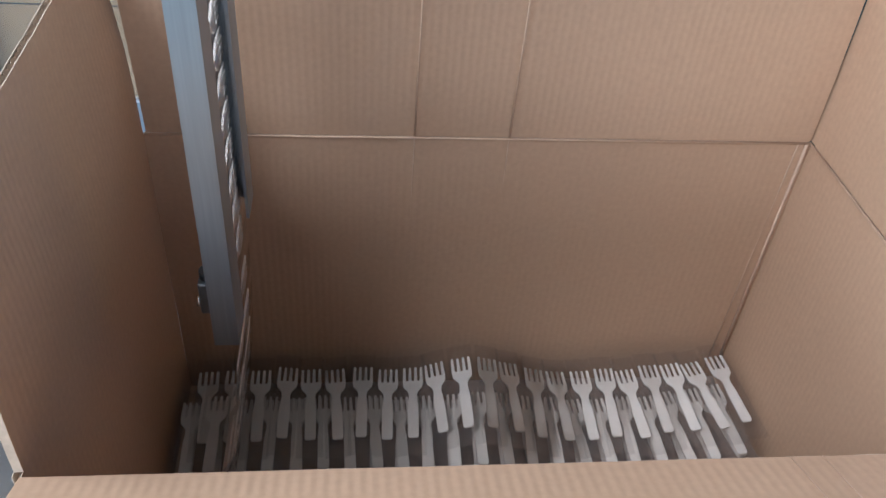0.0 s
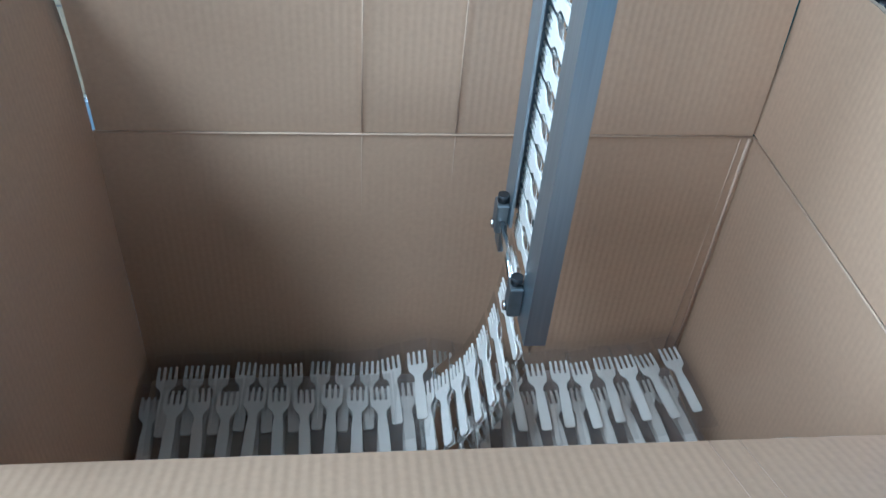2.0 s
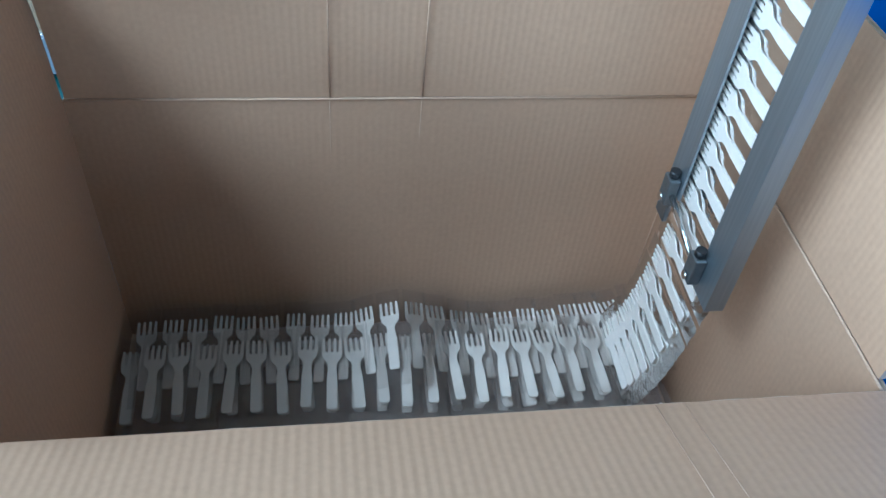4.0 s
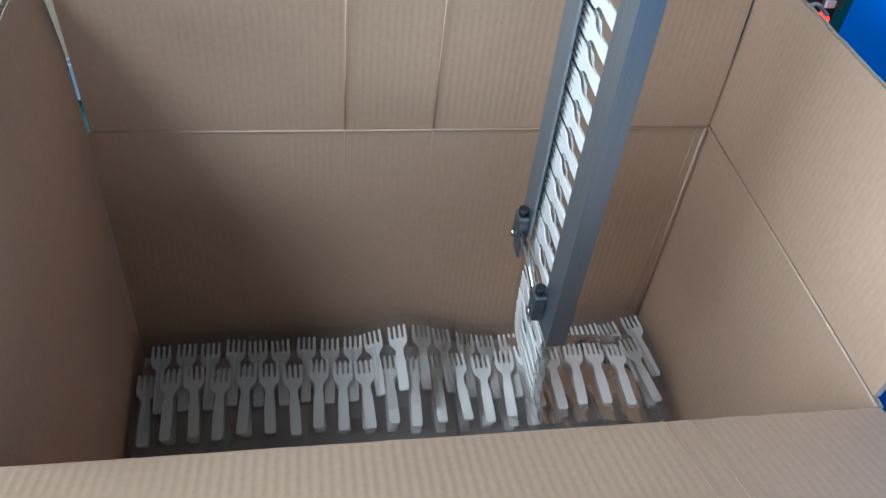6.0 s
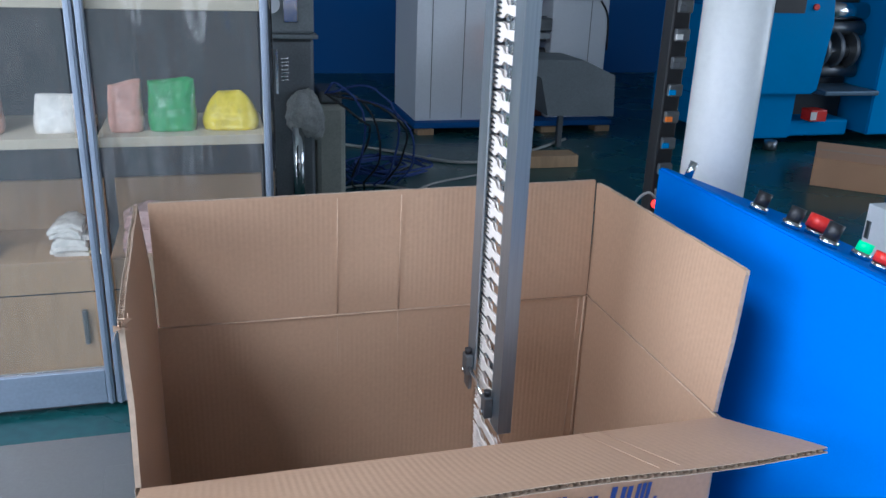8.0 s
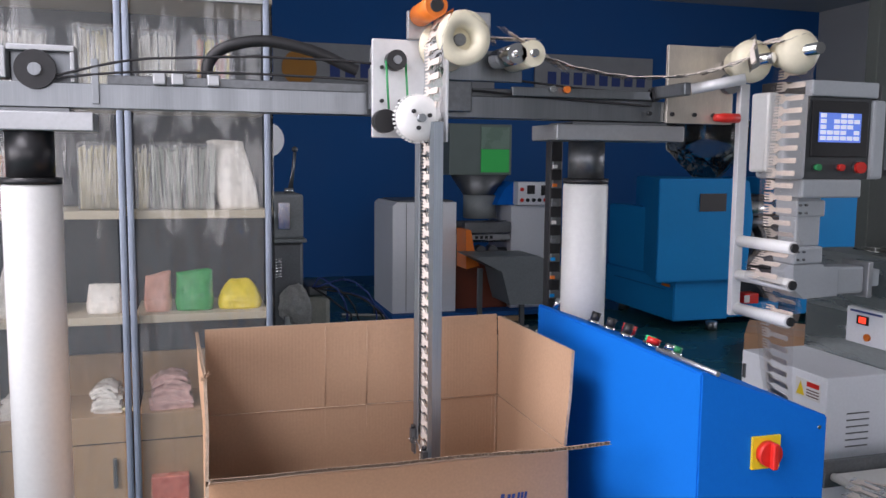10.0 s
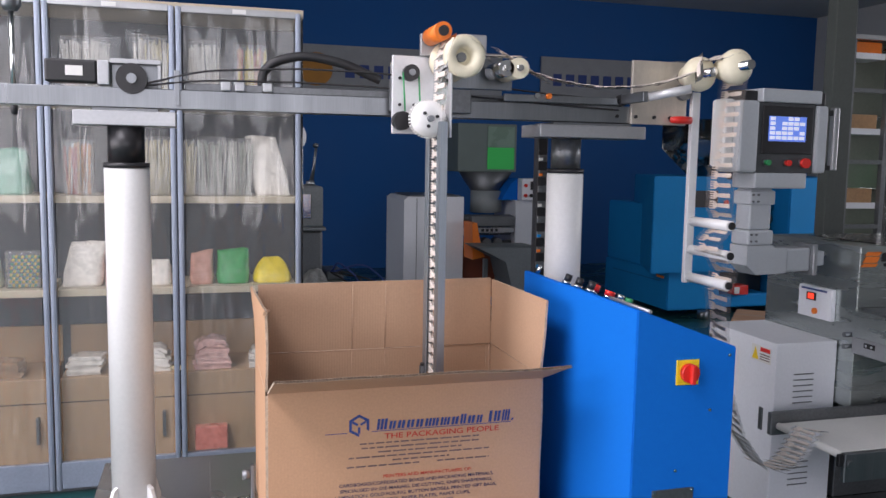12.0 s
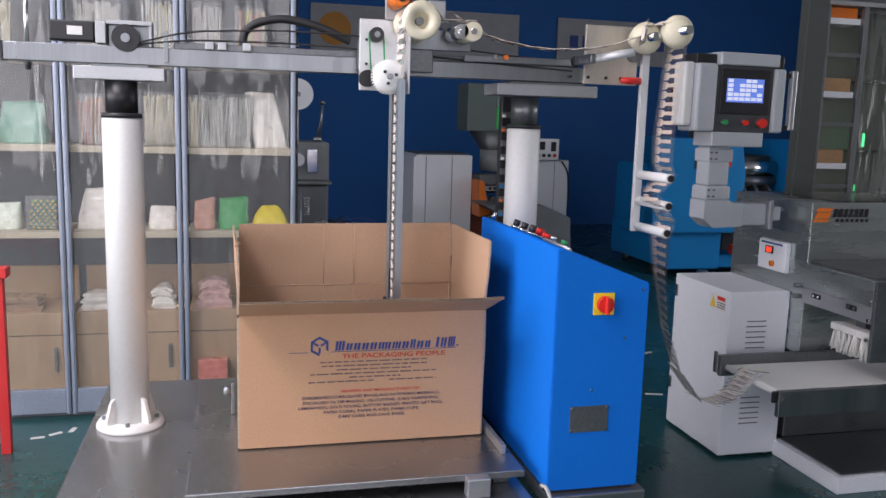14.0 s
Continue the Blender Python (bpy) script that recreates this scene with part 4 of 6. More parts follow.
PK = dict(white=pack_colour("white", (0.88, 0.83, 0.76)), cream=pack_colour("cream", (0.93, 0.82, 0.50)), green=pack_colour("green", (0.03, 0.36, 0.10)), teal=pack_colour("teal", (0.16, 0.36, 0.27)),
          yellow=pack_colour("yellow", (0.85, 0.66, 0.03)), pink=pack_colour("pink", (0.78, 0.40, 0.31)), red=pack_colour("red", (0.62, 0.10, 0.07)), salmon=pack_colour("salmon", (0.72, 0.22, 0.16)),
          orange=pack_colour("orange", (0.75, 0.28, 0.04)), mint=pack_colour("mint", (0.74, 0.80, 0.68)), rose=pack_colour("rose", (0.86, 0.55, 0.50)), brown=pack_colour("brown", (0.36, 0.22, 0.12)))


def pouch(x0, x1, z, h, depth, mat, label, seed, lean=0.0, slump=0.12, y=1.97):
    """A filled plastic pouch: lumpy, creased, flattened to the sealed top."""
    bm = bmesh.new()
    n, m, w = 32, 16, x1 - x0
    q = random.Random(seed)
    rows = []
    for j in range(m + 1):
        v = j / m
        hw = w / 2 * (1 - slump * v ** 3) * (0.94 + 0.06 * math.sin(math.pi * min(1, v * 2)))
        hd = depth / 2 * (1 - 0.85 * v ** 2.2)
        ring = []
        for i in range(n):
            a = 2 * math.pi * i / n
            cx, cy = math.cos(a), math.sin(a)
            px = hw * math.copysign(abs(cx) ** 0.5, cx)
            py = hd * math.copysign(abs(cy) ** 0.6, cy)
            d = Vector((px * 9 + seed, py * 9, v * 3))
            k = 1 + 0.10 * noise.noise(d) + 0.05 * noise.noise(d * 4) * (0.3 + v)
            top = 1 + (0.10 * noise.noise(Vector((px * 12, seed, 0))) + 0.03 * noise.noise(Vector((px * 60, seed, 5)))) * v
            ring.append(bm.verts.new((px * (1 + (k - 1) * 0.5) + lean * v * h, py * k, v * h * top)))
        rows.append(ring)
    for a, b in zip(rows, rows[1:]):
        for i in range(n):
            bm.faces.new((a[i], a[(i + 1) % n], b[(i + 1) % n], b[i])).smooth = True
    bm.faces.new(rows[0][::-1])
    bm.faces.new(rows[-1])
    ob = part("sample_pouch", bm, mat)
    ob.matrix_world = pose((x0 + x1) / 2, y + depth / 2, z, 0, 0, q.uniform(-6, 6))
    return tagged(ob, label, "sample pack", "packs in the display cabinet")


def sticks(x0, x1, z, h, mats, label, seed, y=1.97, n=26, r=0.0045):
    """A bundle of straws or sticks standing in a clear bag."""
    t = thing("straw_bundle", label, "straws", "packs in the display cabinet", m=pose((x0 + x1) / 2, y + 0.03, z))
    q = random.Random(seed)
    bms = [bmesh.new() for _ in mats]
    w = x1 - x0
    n = int(w / 0.0048)
    for i in range(n):
        x = -w / 2 + r + (w - 2 * r) * (i + 0.5) / n
        yy = q.uniform(-0.025, 0.025)
        cyl(bms[q.randrange(len(mats))], (x, yy, 0.001), (x + q.uniform(-0.015, 0.02), yy, h * q.uniform(0.88, 1.0)), r, 6)
    for bm, mt in zip(bms, mats):
        ob = part("straws", bm, mt, t)
        tagged(ob, kind="stuff")
    bm = box(bmesh.new(), -w / 2 - 0.006, w / 2 + 0.006, -0.036, 0.036, 0.001, h * 1.05, 0.01)
    part("clear_bag", bm, BAG, t, "clear plastic bag")


S1, S2, S3, S0 = 1.3565, 0.9325, 1.7865, 0.5205
pouch(-1.13, -0.90, S1, 0.20, 0.14, PK["teal"], "green plastic pouch of cutlery on a shelf", 1)
pouch(-1.27, -1.14, S1, 0.16, 0.12, PK["red"], "small red pouch on a shelf", 31)
sticks(-0.755, -0.64, S1, 0.24, [PK["red"], PK["white"], PK["orange"]], "red and white straws in a clear bag", 2, n=16)
sticks(-0.45, -0.30, S1, 0.26, [PK["cream"]], "cream yellow straws packed in a clear bag", 3, n=44)
sticks(-0.235, -0.19, S1, 0.25, [PK["cream"]], "narrow bag of cream yellow straws", 23, n=10)
sticks(-0.18, -0.06, S1, 0.265, [PK["mint"], PK["white"]], "pale green and white straws in a clear bag", 4, n=30)
sticks(-0.05, 0.07, S1, 0.26, [PK["white"], PK["mint"]], "white straws in a clear bag", 5, n=18)
pouch(0.085, 0.262, S1, 0.285, 0.12, PK["white"], "white pouch leaning on a shelf", 6, lean=-0.2)
pouch(-1.16, -1.035, S2, 0.13, 0.13, PK["mint"], "pale mesh pouch on a shelf", 7)
pouch(-0.79, -0.61, S2, 0.21, 0.12, PK["white"], "clear white pouch of cutlery on a shelf", 9, lean=0.15)
pouch(-0.60, -0.53, S2, 0.17, 0.11, PK["pink"], "narrow pink pouch on a shelf", 10, slump=0.1)
pouch(-0.446, -0.30, S2, 0.115, 0.14, PK["white"], "low white pouch on a shelf", 11)
pouch(-0.22, -0.108, S2, 0.155, 0.12, PK["pink"], "pink packet standing on a shelf", 12, slump=0.02)
pouch(-0.098, 0.062, S2, 0.16, 0.12, PK["green"], "bright green packet standing on a shelf", 13, slump=0.02)
pouch(0.075, 0.262, S2, 0.12, 0.15, PK["yellow"], "round yellow pouch on a shelf", 14, slump=0.55)
sticks(-0.755, -0.56, S3, 0.27, [PK["white"]], "white sticks in a clear bag", 15, n=24)
sticks(-0.45, -0.30, S3, 0.29, [PK["cream"], PK["white"]], "pale straws in a clear bag", 16, n=24)
sticks(0.0, 0.14, S3, 0.27, [PK["orange"], PK["yellow"], PK["red"]], "orange and yellow straws in a clear bag", 17, n=20)
sticks(-0.21, -0.08, S3, 0.28, [PK["white"]], "white wrapped sticks in a clear bag", 18, n=16)
sticks(-1.33, -1.05, S3, 0.26, [PK["cream"]], "cream sticks in a clear bag", 19, n=30)


def towel_stack(x0, x1, z, n, mat, label, seed, slump=0.0):
    """Thin wrapped packs piled up, each sagging over the one below."""
    t = thing("wrapped_stack", label, "stack", "packs in the display cabinet", m=pose((x0 + x1) / 2, 2.02, z))
    q = random.Random(seed)
    w = x1 - x0
    for i in range(n):
        bm = bmesh.new()
        nx, ny, k = 10, 6, 1 - 0.25 * slump * i / n
        lay = []
        for top in (0, 1):
            lay.append([[bm.verts.new((w * k * (a / nx - 0.5), 0.14 * (b / ny - 0.5), i * 0.0125 + 0.0006 + top * 0.0115
                        + (0.004 + 0.010 * slump) * (i / n) * (noise.noise(Vector((a * 0.5 + seed, b * 0.6, i * 0.35))) - 1.6 * (2 * a / nx - 1) ** 2 * (1 if slump else 0.2)))) for b in range(ny + 1)] for a in range(nx + 1)])
        for a in range(nx):
            for b in range(ny):
                for g, flip in ((lay[0], True), (lay[1], False)):
                    f = [g[a][b], g[a + 1][b], g[a + 1][b + 1], g[a][b + 1]]
                    bm.faces.new(f[::-1] if flip else f).smooth = True
        edge = [(a, 0) for a in range(nx)] + [(nx, b) for b in range(ny)] + [(a, ny) for a in range(nx, 0, -1)] + [(0, b) for b in range(ny, 0, -1)]
        for (a, b), (a2, b2) in zip(edge, edge[1:] + edge[:1]):
            bm.faces.new((lay[0][a][b], lay[0][a2][b2], lay[1][a2][b2], lay[1][a][b]))
        ob = part("sheet_pack", bm, mat, t)
        ob.matrix_local = pose(q.uniform(-0.012, 0.012), q.uniform(-0.01, 0.01), 0, 0, 0, q.uniform(-6, 6))


towel_stack(-0.765, -0.62, S0, 7, PK["white"], "stack of white wrapped packs on the low cupboard", 1)
towel_stack(-0.43, -0.32, S0, 9, PK["white"], "slumped stack of white wrapped packs on the low cupboard", 2, 0.6)
towel_stack(-0.21, -0.04, S0, 12, PK["rose"], "slumped stack of pale pink packs on the low cupboard", 33, 1.0)
towel_stack(0.06, 0.23, S0, 7, PK["white"], "stack of white wrapped packs on the low cupboard", 4)
towel_stack(-1.20, -0.97, S0, 6, PK["brown"], "stack of brown packs on the low cupboard", 5)
t = thing("stick_pile", "small pile of pale sticks on the low cupboard", "sticks", "packs in the display cabinet", m=pose(-0.29, 1.97, S0))
q = random.Random(3)
for k in range(9):
    a = q.uniform(-0.9, 0.9)
    part("stick", cyl(bmesh.new(), (-0.03 * math.cos(a), -0.03 * math.sin(a), 0.0045 + 0.006 * (k // 3)), (0.03 * math.cos(a), 0.03 * math.sin(a), 0.0045 + 0.006 * (k // 3)), 0.004, 6), PK["cream"], t)


# ---- right-hand line: panel, cabinet, conveyor ----
def hmi():
    h = thing("operator_panel", "grey operator panel with lit touch screen on a pipe arm", "control panel")
    M = pose(2.16, 0.82, 1.658, 0, 0, 4) @ Matrix.Diagonal((1.045, 1.0, 0.92, 1))

    def P(name, bm, mat, parent=h, label=""):
        bmesh.ops.transform(bm, matrix=M, verts=bm.verts)
        return part(name, bm, mat, parent, label)
    f = P("front_panel", box(bmesh.new(), -0.145, 0.135, -0.02, 0.10, -0.155, 0.155, 0.004), material("panel_dark", (0.06, 0.065, 0.07), rough=0.4), label="dark front panel")
    P("top_block", box(bmesh.new(), -0.135, 0.155, -0.03, 0.11, 0.1555, 0.215, 0.006), GREY_PLASTIC)
    P("bottom_block", box(bmesh.new(), -0.155, 0.10, -0.03, 0.11, -0.225, -0.1555, 0.006), GREY_PLASTIC)
    P("left_cheek", box(bmesh.new(), -0.24, -0.1455, -0.03, 0.11, -0.155, 0.16, 0.012), GREY_PLASTIC)
    P("left_grip", box(bmesh.new(), -0.285, -0.2405, 0.0, 0.09, -0.13, 0.165, 0.01), WHITE_PAINT)
    P("right_cheek", box(bmesh.new(), 0.1355, 0.195, -0.03, 0.11, -0.155, 0.15, 0.012), GREY_PLASTIC)
    P("grip_bar", box(bmesh.new(), 0.225, 0.252, -0.03, 0.0, -0.14, 0.145, 0.006), ALU)
    for z in (-0.13, 0.12):
        P("grip_mount", box(bmesh.new(), 0.1955, 0.2245, -0.02, 0.0, z - 0.012, z + 0.012), BLACK)
    b = P("screen_bezel", box(bmesh.new(), -0.128, 0.118, -0.028, -0.0205, -0.07, 0.14, 0.003), BLACK, f)
    P("screen", box(bmesh.new(), -0.10, 0.082, -0.0305, -0.0285, -0.015, 0.095), glow("screen_blue", (0.10, 0.20, 0.62), 0.7), f, "lit blue touch screen")
    bm = bmesh.new()
    q = random.Random(3)
    for r in range(5):
        for k in range(6):
            if q.random() < 0.85 and not (k == 1 and r > 1):
                box(bm, -0.095 + k * 0.029, -0.095 + k * 0.029 + 0.024, -0.0318, -0.0308, -0.011 + r * 0.021 + 0.004, -0.011 + (r + 1) * 0.021 - 0.002)
    fields = P("screen_fields", bm, glow("screen_white", (0.70, 0.76, 0.9), 0.55), f, "pale fields of the screen display")
    tagged(fields, "pale fields of the screen display", kind="stuff")
    for x, mt, r in ((-0.10, GREEN, 0.012), (0.0, RED, 0.013), (0.085, RED, 0.022)):
        k = P("button_ring", cyl(bmesh.new(), (x, -0.0205, -0.11), (x, -0.027, -0.11), r * 1.15, 18), STEEL, f)
        P("panel_button", cyl(bmesh.new(), (x, -0.0275, -0.11), (x, -0.042, -0.11), r, 20), mt, f)
    P("back_box", box(bmesh.new(), -0.15, 0.15, 0.101, 0.16, -0.19, 0.19, 0.01), BLACK)
    P("corner_block", box(bmesh.new(), -0.235, -0.1365, 0.0, 0.10, 0.161, 0.205, 0.004), BLACK)
    P("corner_block", box(bmesh.new(), 0.1555, 0.20, 0.0, 0.10, 0.152, 0.21, 0.004), BLACK)
    P("arm_upright", box(bmesh.new(), -0.128, -0.022, 0.02, 0.11, -0.415, -0.2255, 0.008), GREY_PLASTIC)
    P("arm_collar", box(bmesh.new(), -0.136, -0.012, 0.012, 0.118, -0.30, -0.236, 0.006), GREY_PLASTIC)
    P("arm_joint", box(bmesh.new(), -0.138, -0.012, 0.01, 0.12, -0.485, -0.4155, 0.010), GREY_PLASTIC)
    P("arm_elbow", prism(bmesh.new(), [(-0.138, -0.4855), (-0.012, -0.4855), (-0.004, -0.497), (0.06, -0.50), (0.06, -0.615), (-0.088, -0.62), (-0.138, -0.575)], 0.01, 0.12), GREY_PLASTIC)
    P("arm_reach", box(bmesh.new(), 0.0605, 0.19, 0.018, 0.112, -0.612, -0.503, 0.01), GREY_PLASTIC)
    P("arm_flange", box(bmesh.new(), 0.1905, 0.212, 0.0, 0.13, -0.63, -0.485, 0.004), ALU)
    P("arm_mount", box(bmesh.new(), 0.2125, 0.275, 0.03, 0.10, -0.59, -0.52, 0.006), GREY_PLASTIC)
    for z in (-0.435, -0.465, -0.255, -0.285):
        for x in (-0.125, -0.10):
            P("cap_screw", cyl(bmesh.new(), (x, 0.0095 if z < -0.4 else 0.0115, z), (x, 0.004, z), 0.005, 8), STEEL_DARK)


def white_cabinet():
    c = thing("white_cabinet", "white sheet-metal machine cabinet with louvres and warning label", "machine cabinet")
    x0, x1, y0, y1 = 2.172, 2.482, 0.80, 1.29
    part("body", box(bmesh.new(), x0, x1, y0, y1, 0.015, 0.795, 0.004), MACHINE_WHITE, c)
    for x in (x0 + 0.04, x1 - 0.04):
        for y in (y0 + 0.04, y1 - 0.04):
            part("foot", cyl(bmesh.new(), (x, y, 0), (x, y, 0.0145), 0.02, 14), STEEL, c)
    for z in (0.165, 0.53):
        for i in range(6):
            part("louvre", box(bmesh.new(), x0 + 0.095, x0 + 0.195, y0 - 0.0025, y0 - 0.0004, z + i * 0.025, z + i * 0.025 + 0.0045), STEEL_DARK, c)
    part("door_latch", box(bmesh.new(), x0 - 0.008, x0 - 0.0005, y0 + 0.06, y0 + 0.085, 0.40, 0.50, 0.003), STEEL_DARK, c)
    for z in (0.20, 0.68):
        part("hinge", box(bmesh.new(), x0 - 0.006, x0 - 0.0005, y1 - 0.03, y1 - 0.012, z, z + 0.06, 0.002), STEEL, c)
    w = part("warning_label", box(bmesh.new(), x0 - 0.0025, x0 - 0.0005, y0 + 0.03, y0 + 0.16, 0.695, 0.765), PAPER, c, "white warning label with yellow triangle")
    bm = bmesh.new()
    a = [bm.verts.new((x0 - 0.0032, y0 + y, z)) for y, z in ((0.155, 0.702), (0.11, 0.702), (0.1325, 0.757))]
    bm.faces.new(a)
    part("warning_triangle", bm, YELLOW, w)
    part("label_bar", box(bmesh.new(), x0 - 0.0036, x0 - 0.0027, y0 + 0.036, y0 + 0.10, 0.742, 0.76), RED, w)
    for i in range(3):
        part("label_bar", box(bmesh.new(), x0 - 0.0036, x0 - 0.0027, y0 + 0.036, y0 + 0.10, 0.705 + i * 0.011, 0.710 + i * 0.011), INK_GREY, w)


def packing_line():
    c = thing("packing_line", "stainless steel wrapping machine with outfeed belt", "packing machine")
    part("body", box(bmesh.new(), 2.487, 3.6, 0.71, 1.30, 0.52, 1.215, 0.004), STEEL_BRIGHT, c)
    part("lower_body", box(bmesh.new(), 2.52, 3.6, 0.81, 1.28, 0.083, 0.5195, 0.004), STEEL_DARK, c)
    part("front_shroud", box(bmesh.new(), 2.47, 3.5, 0.275, 0.7095, 0.835, 0.945, 0.004), STEEL_BRIGHT, c, "brushed steel feed shroud")
    part("shroud_cover", box(bmesh.new(), 2.50, 3.45, 0.30, 0.70, 0.9455, 0.955, 0.002), STEEL_DARK, c, "dark hatch on the shroud")
    part("side_rail", box(bmesh.new(), 2.472, 2.51, 0.28, 0.7095, 0.765, 0.8345, 0.003), ALU, c)
    for y in (0.36, 0.58):
        h = part("rail_slot", box(bmesh.new(), 2.4695, 2.4715, y, y + 0.06, 0.80, 0.822, 0.0005), BLACK, c)
        for dy in (0.015, 0.045):
            part("slot_screw", cyl(bmesh.new(), (2.466, y + dy, 0.811), (2.4694, y + dy, 0.811), 0.006, 10), CHROME, h)
    for z in (0.70, 0.78, 0.86):
        part("end_bolt", cyl(bmesh.new(), (2.462, 0.285, z), (2.4695, 0.285, z), 0.008, 10), CHROME, c)
    for z in (0.79, 0.84):
        part("hinge_knuckle", cyl(bmesh.new(), (2.44, 0.72, z), (2.486, 0.72, z), 0.011, 12), STEEL, c)
    part("end_plate", box(bmesh.new(), 2.47, 3.5, 0.258, 0.2745, 0.61, 0.945, 0.002), STEEL_DARK, c, "dark steel end plate")
    bm = bmesh.new()
    q = random.Random(21)
    for i in range(420):
        x, y = 2.49 + 0.16 * q.random(), 0.30 + 0.22 * q.random()
        cyl(bm, (x, y, 0.70), (x + q.uniform(-0.02, 0.005), y + q.uniform(-0.012, 0.012), q.uniform(0.595, 0.62)), 0.004, 5)
    box(bm, 2.488, 2.655, 0.295, 0.525, 0.69, 0.72, 0.004)
    part("brush", bm, material("bristle", (0.78, 0.76, 0.72), rough=0.7, vary=0.15), c, "pale bristle brush")
    part("brush_stem", box(bmesh.new(), 2.54, 2.60, 0.38, 0.44, 0.7205, 0.8345, 0.004), STEEL, c)
    b = part("belt", box(bmesh.new(), 2.085, 3.55, 0.295, 0.655, 0.475, 0.505, 0.012), PAPER, c, "worn white conveyor belt")
    part("belt_nose", cyl(bmesh.new(), (2.09, 0.296, 0.490), (2.09, 0.654, 0.490), 0.0145, 18), PAPER, c)
    part("belt_side", box(bmesh.new(), 2.075, 3.55, 0.268, 0.292, 0.40, 0.508, 0.004), STEEL, c, "steel belt side frame")
    part("belt_side", box(bmesh.new(), 2.055, 3.55, 0.658, 0.682, 0.45, 0.545, 0.004), STEEL_DARK, c)
    part("belt_bearing", cyl(bmesh.new(), (2.095, 0.256, 0.47), (2.095, 0.2675, 0.47), 0.016, 16), STEEL, c)
    part("nose_block", box(bmesh.new(), 2.052, 2.074, 0.272, 0.288, 0.46, 0.505, 0.003), BLACK, c)
    part("under_frame", box(bmesh.new(), 2.45, 3.5, 0.33, 0.60, 0.40, 0.4745, 0.004), ALU, c)
    part("belt_stay", box(bmesh.new(), 2.62, 2.66, 0.245, 0.2675, 0.37, 0.56, 0.003), ALU, c, "bright angle bracket on the belt frame")
    part("floor_plinth", box(bmesh.new(), 2.47, 3.6, 0.36, 0.8095, 0.0, 0.075, 0.004), MACHINE_WHITE, c, "white floor plinth")
    part("plinth_top", box(bmesh.new(), 2.50, 3.6, 0.38, 0.8090, 0.0755, 0.082), STEEL_DARK, c)
    # counter on the left cheek of the body
    m = part("counter_box", box(bmesh.new(), 2.462, 2.4865, 0.83, 1.04, 0.872, 1.012, 0.004), MACHINE_WHITE, c, "white counter with red digits")
    part("digit_window", box(bmesh.new(), 2.4595, 2.4615, 0.925, 0.985, 0.950, 0.985), BLACK, m)
    bm = bmesh.new()
    for y in (0.938, 0.951, 0.964):
        box(bm, 2.4582, 2.4592, y, y + 0.009, 0.956, 0.979)
    part("digits", bm, glow("digit_red", (1.0, 0.05, 0.02), 2.0), m, "glowing red digits")
    part("counter_knob", cyl(bmesh.new(), (2.452, 0.925, 0.905), (2.4615, 0.925, 0.905), 0.014, 16), ORANGE, m)
    part("counter_bars", box(bmesh.new(), 2.460, 2.4615, 0.86, 1.02, 0.995, 1.003), INK_BLUE, m)
    # maker's mark on the front: an orange slanted sign and dark bars
    bm = bmesh.new()
    for z0, z1, x0, x1 in ((1.175, 1.192, 2.505, 2.58), (1.145, 1.172, 2.498, 2.572), (1.128, 1.142, 2.488, 2.565)):
        vs = [bm.verts.new((x, 0.7075, z)) for x, z in ((x0, z0), (x1, z0), (x1 + 0.015, z1), (x0 + 0.015, z1))]
        bm.faces.new(vs)
    part("mark", bm, ORANGE, c, "orange maker's mark")
    bm = bmesh.new()
    for i in range(7):
        vs = [bm.verts.new((x, 0.7075, z)) for x, z in ((2.595 + i * 0.027, 1.15), (2.616 + i * 0.027, 1.15), (2.62 + i * 0.027, 1.188), (2.60 + i * 0.027, 1.188))]
        bm.faces.new(vs)
        vs = [bm.verts.new((x, 0.7075, z)) for x, z in ((2.61 + i * 0.026, 1.128), (2.628 + i * 0.026, 1.128), (2.628 + i * 0.026, 1.143), (2.61 + i * 0.026, 1.143))]
        bm.faces.new(vs)
    tagged(part("mark_print", bm, BLACK, c), kind="stuff")
    part("safety_guard", box(bmesh.new(), 2.62, 3.5, 0.72, 1.2, 1.216, 1.222), GLASS, c, "clear guard sheet")


hmi()
white_cabinet()
packing_line()


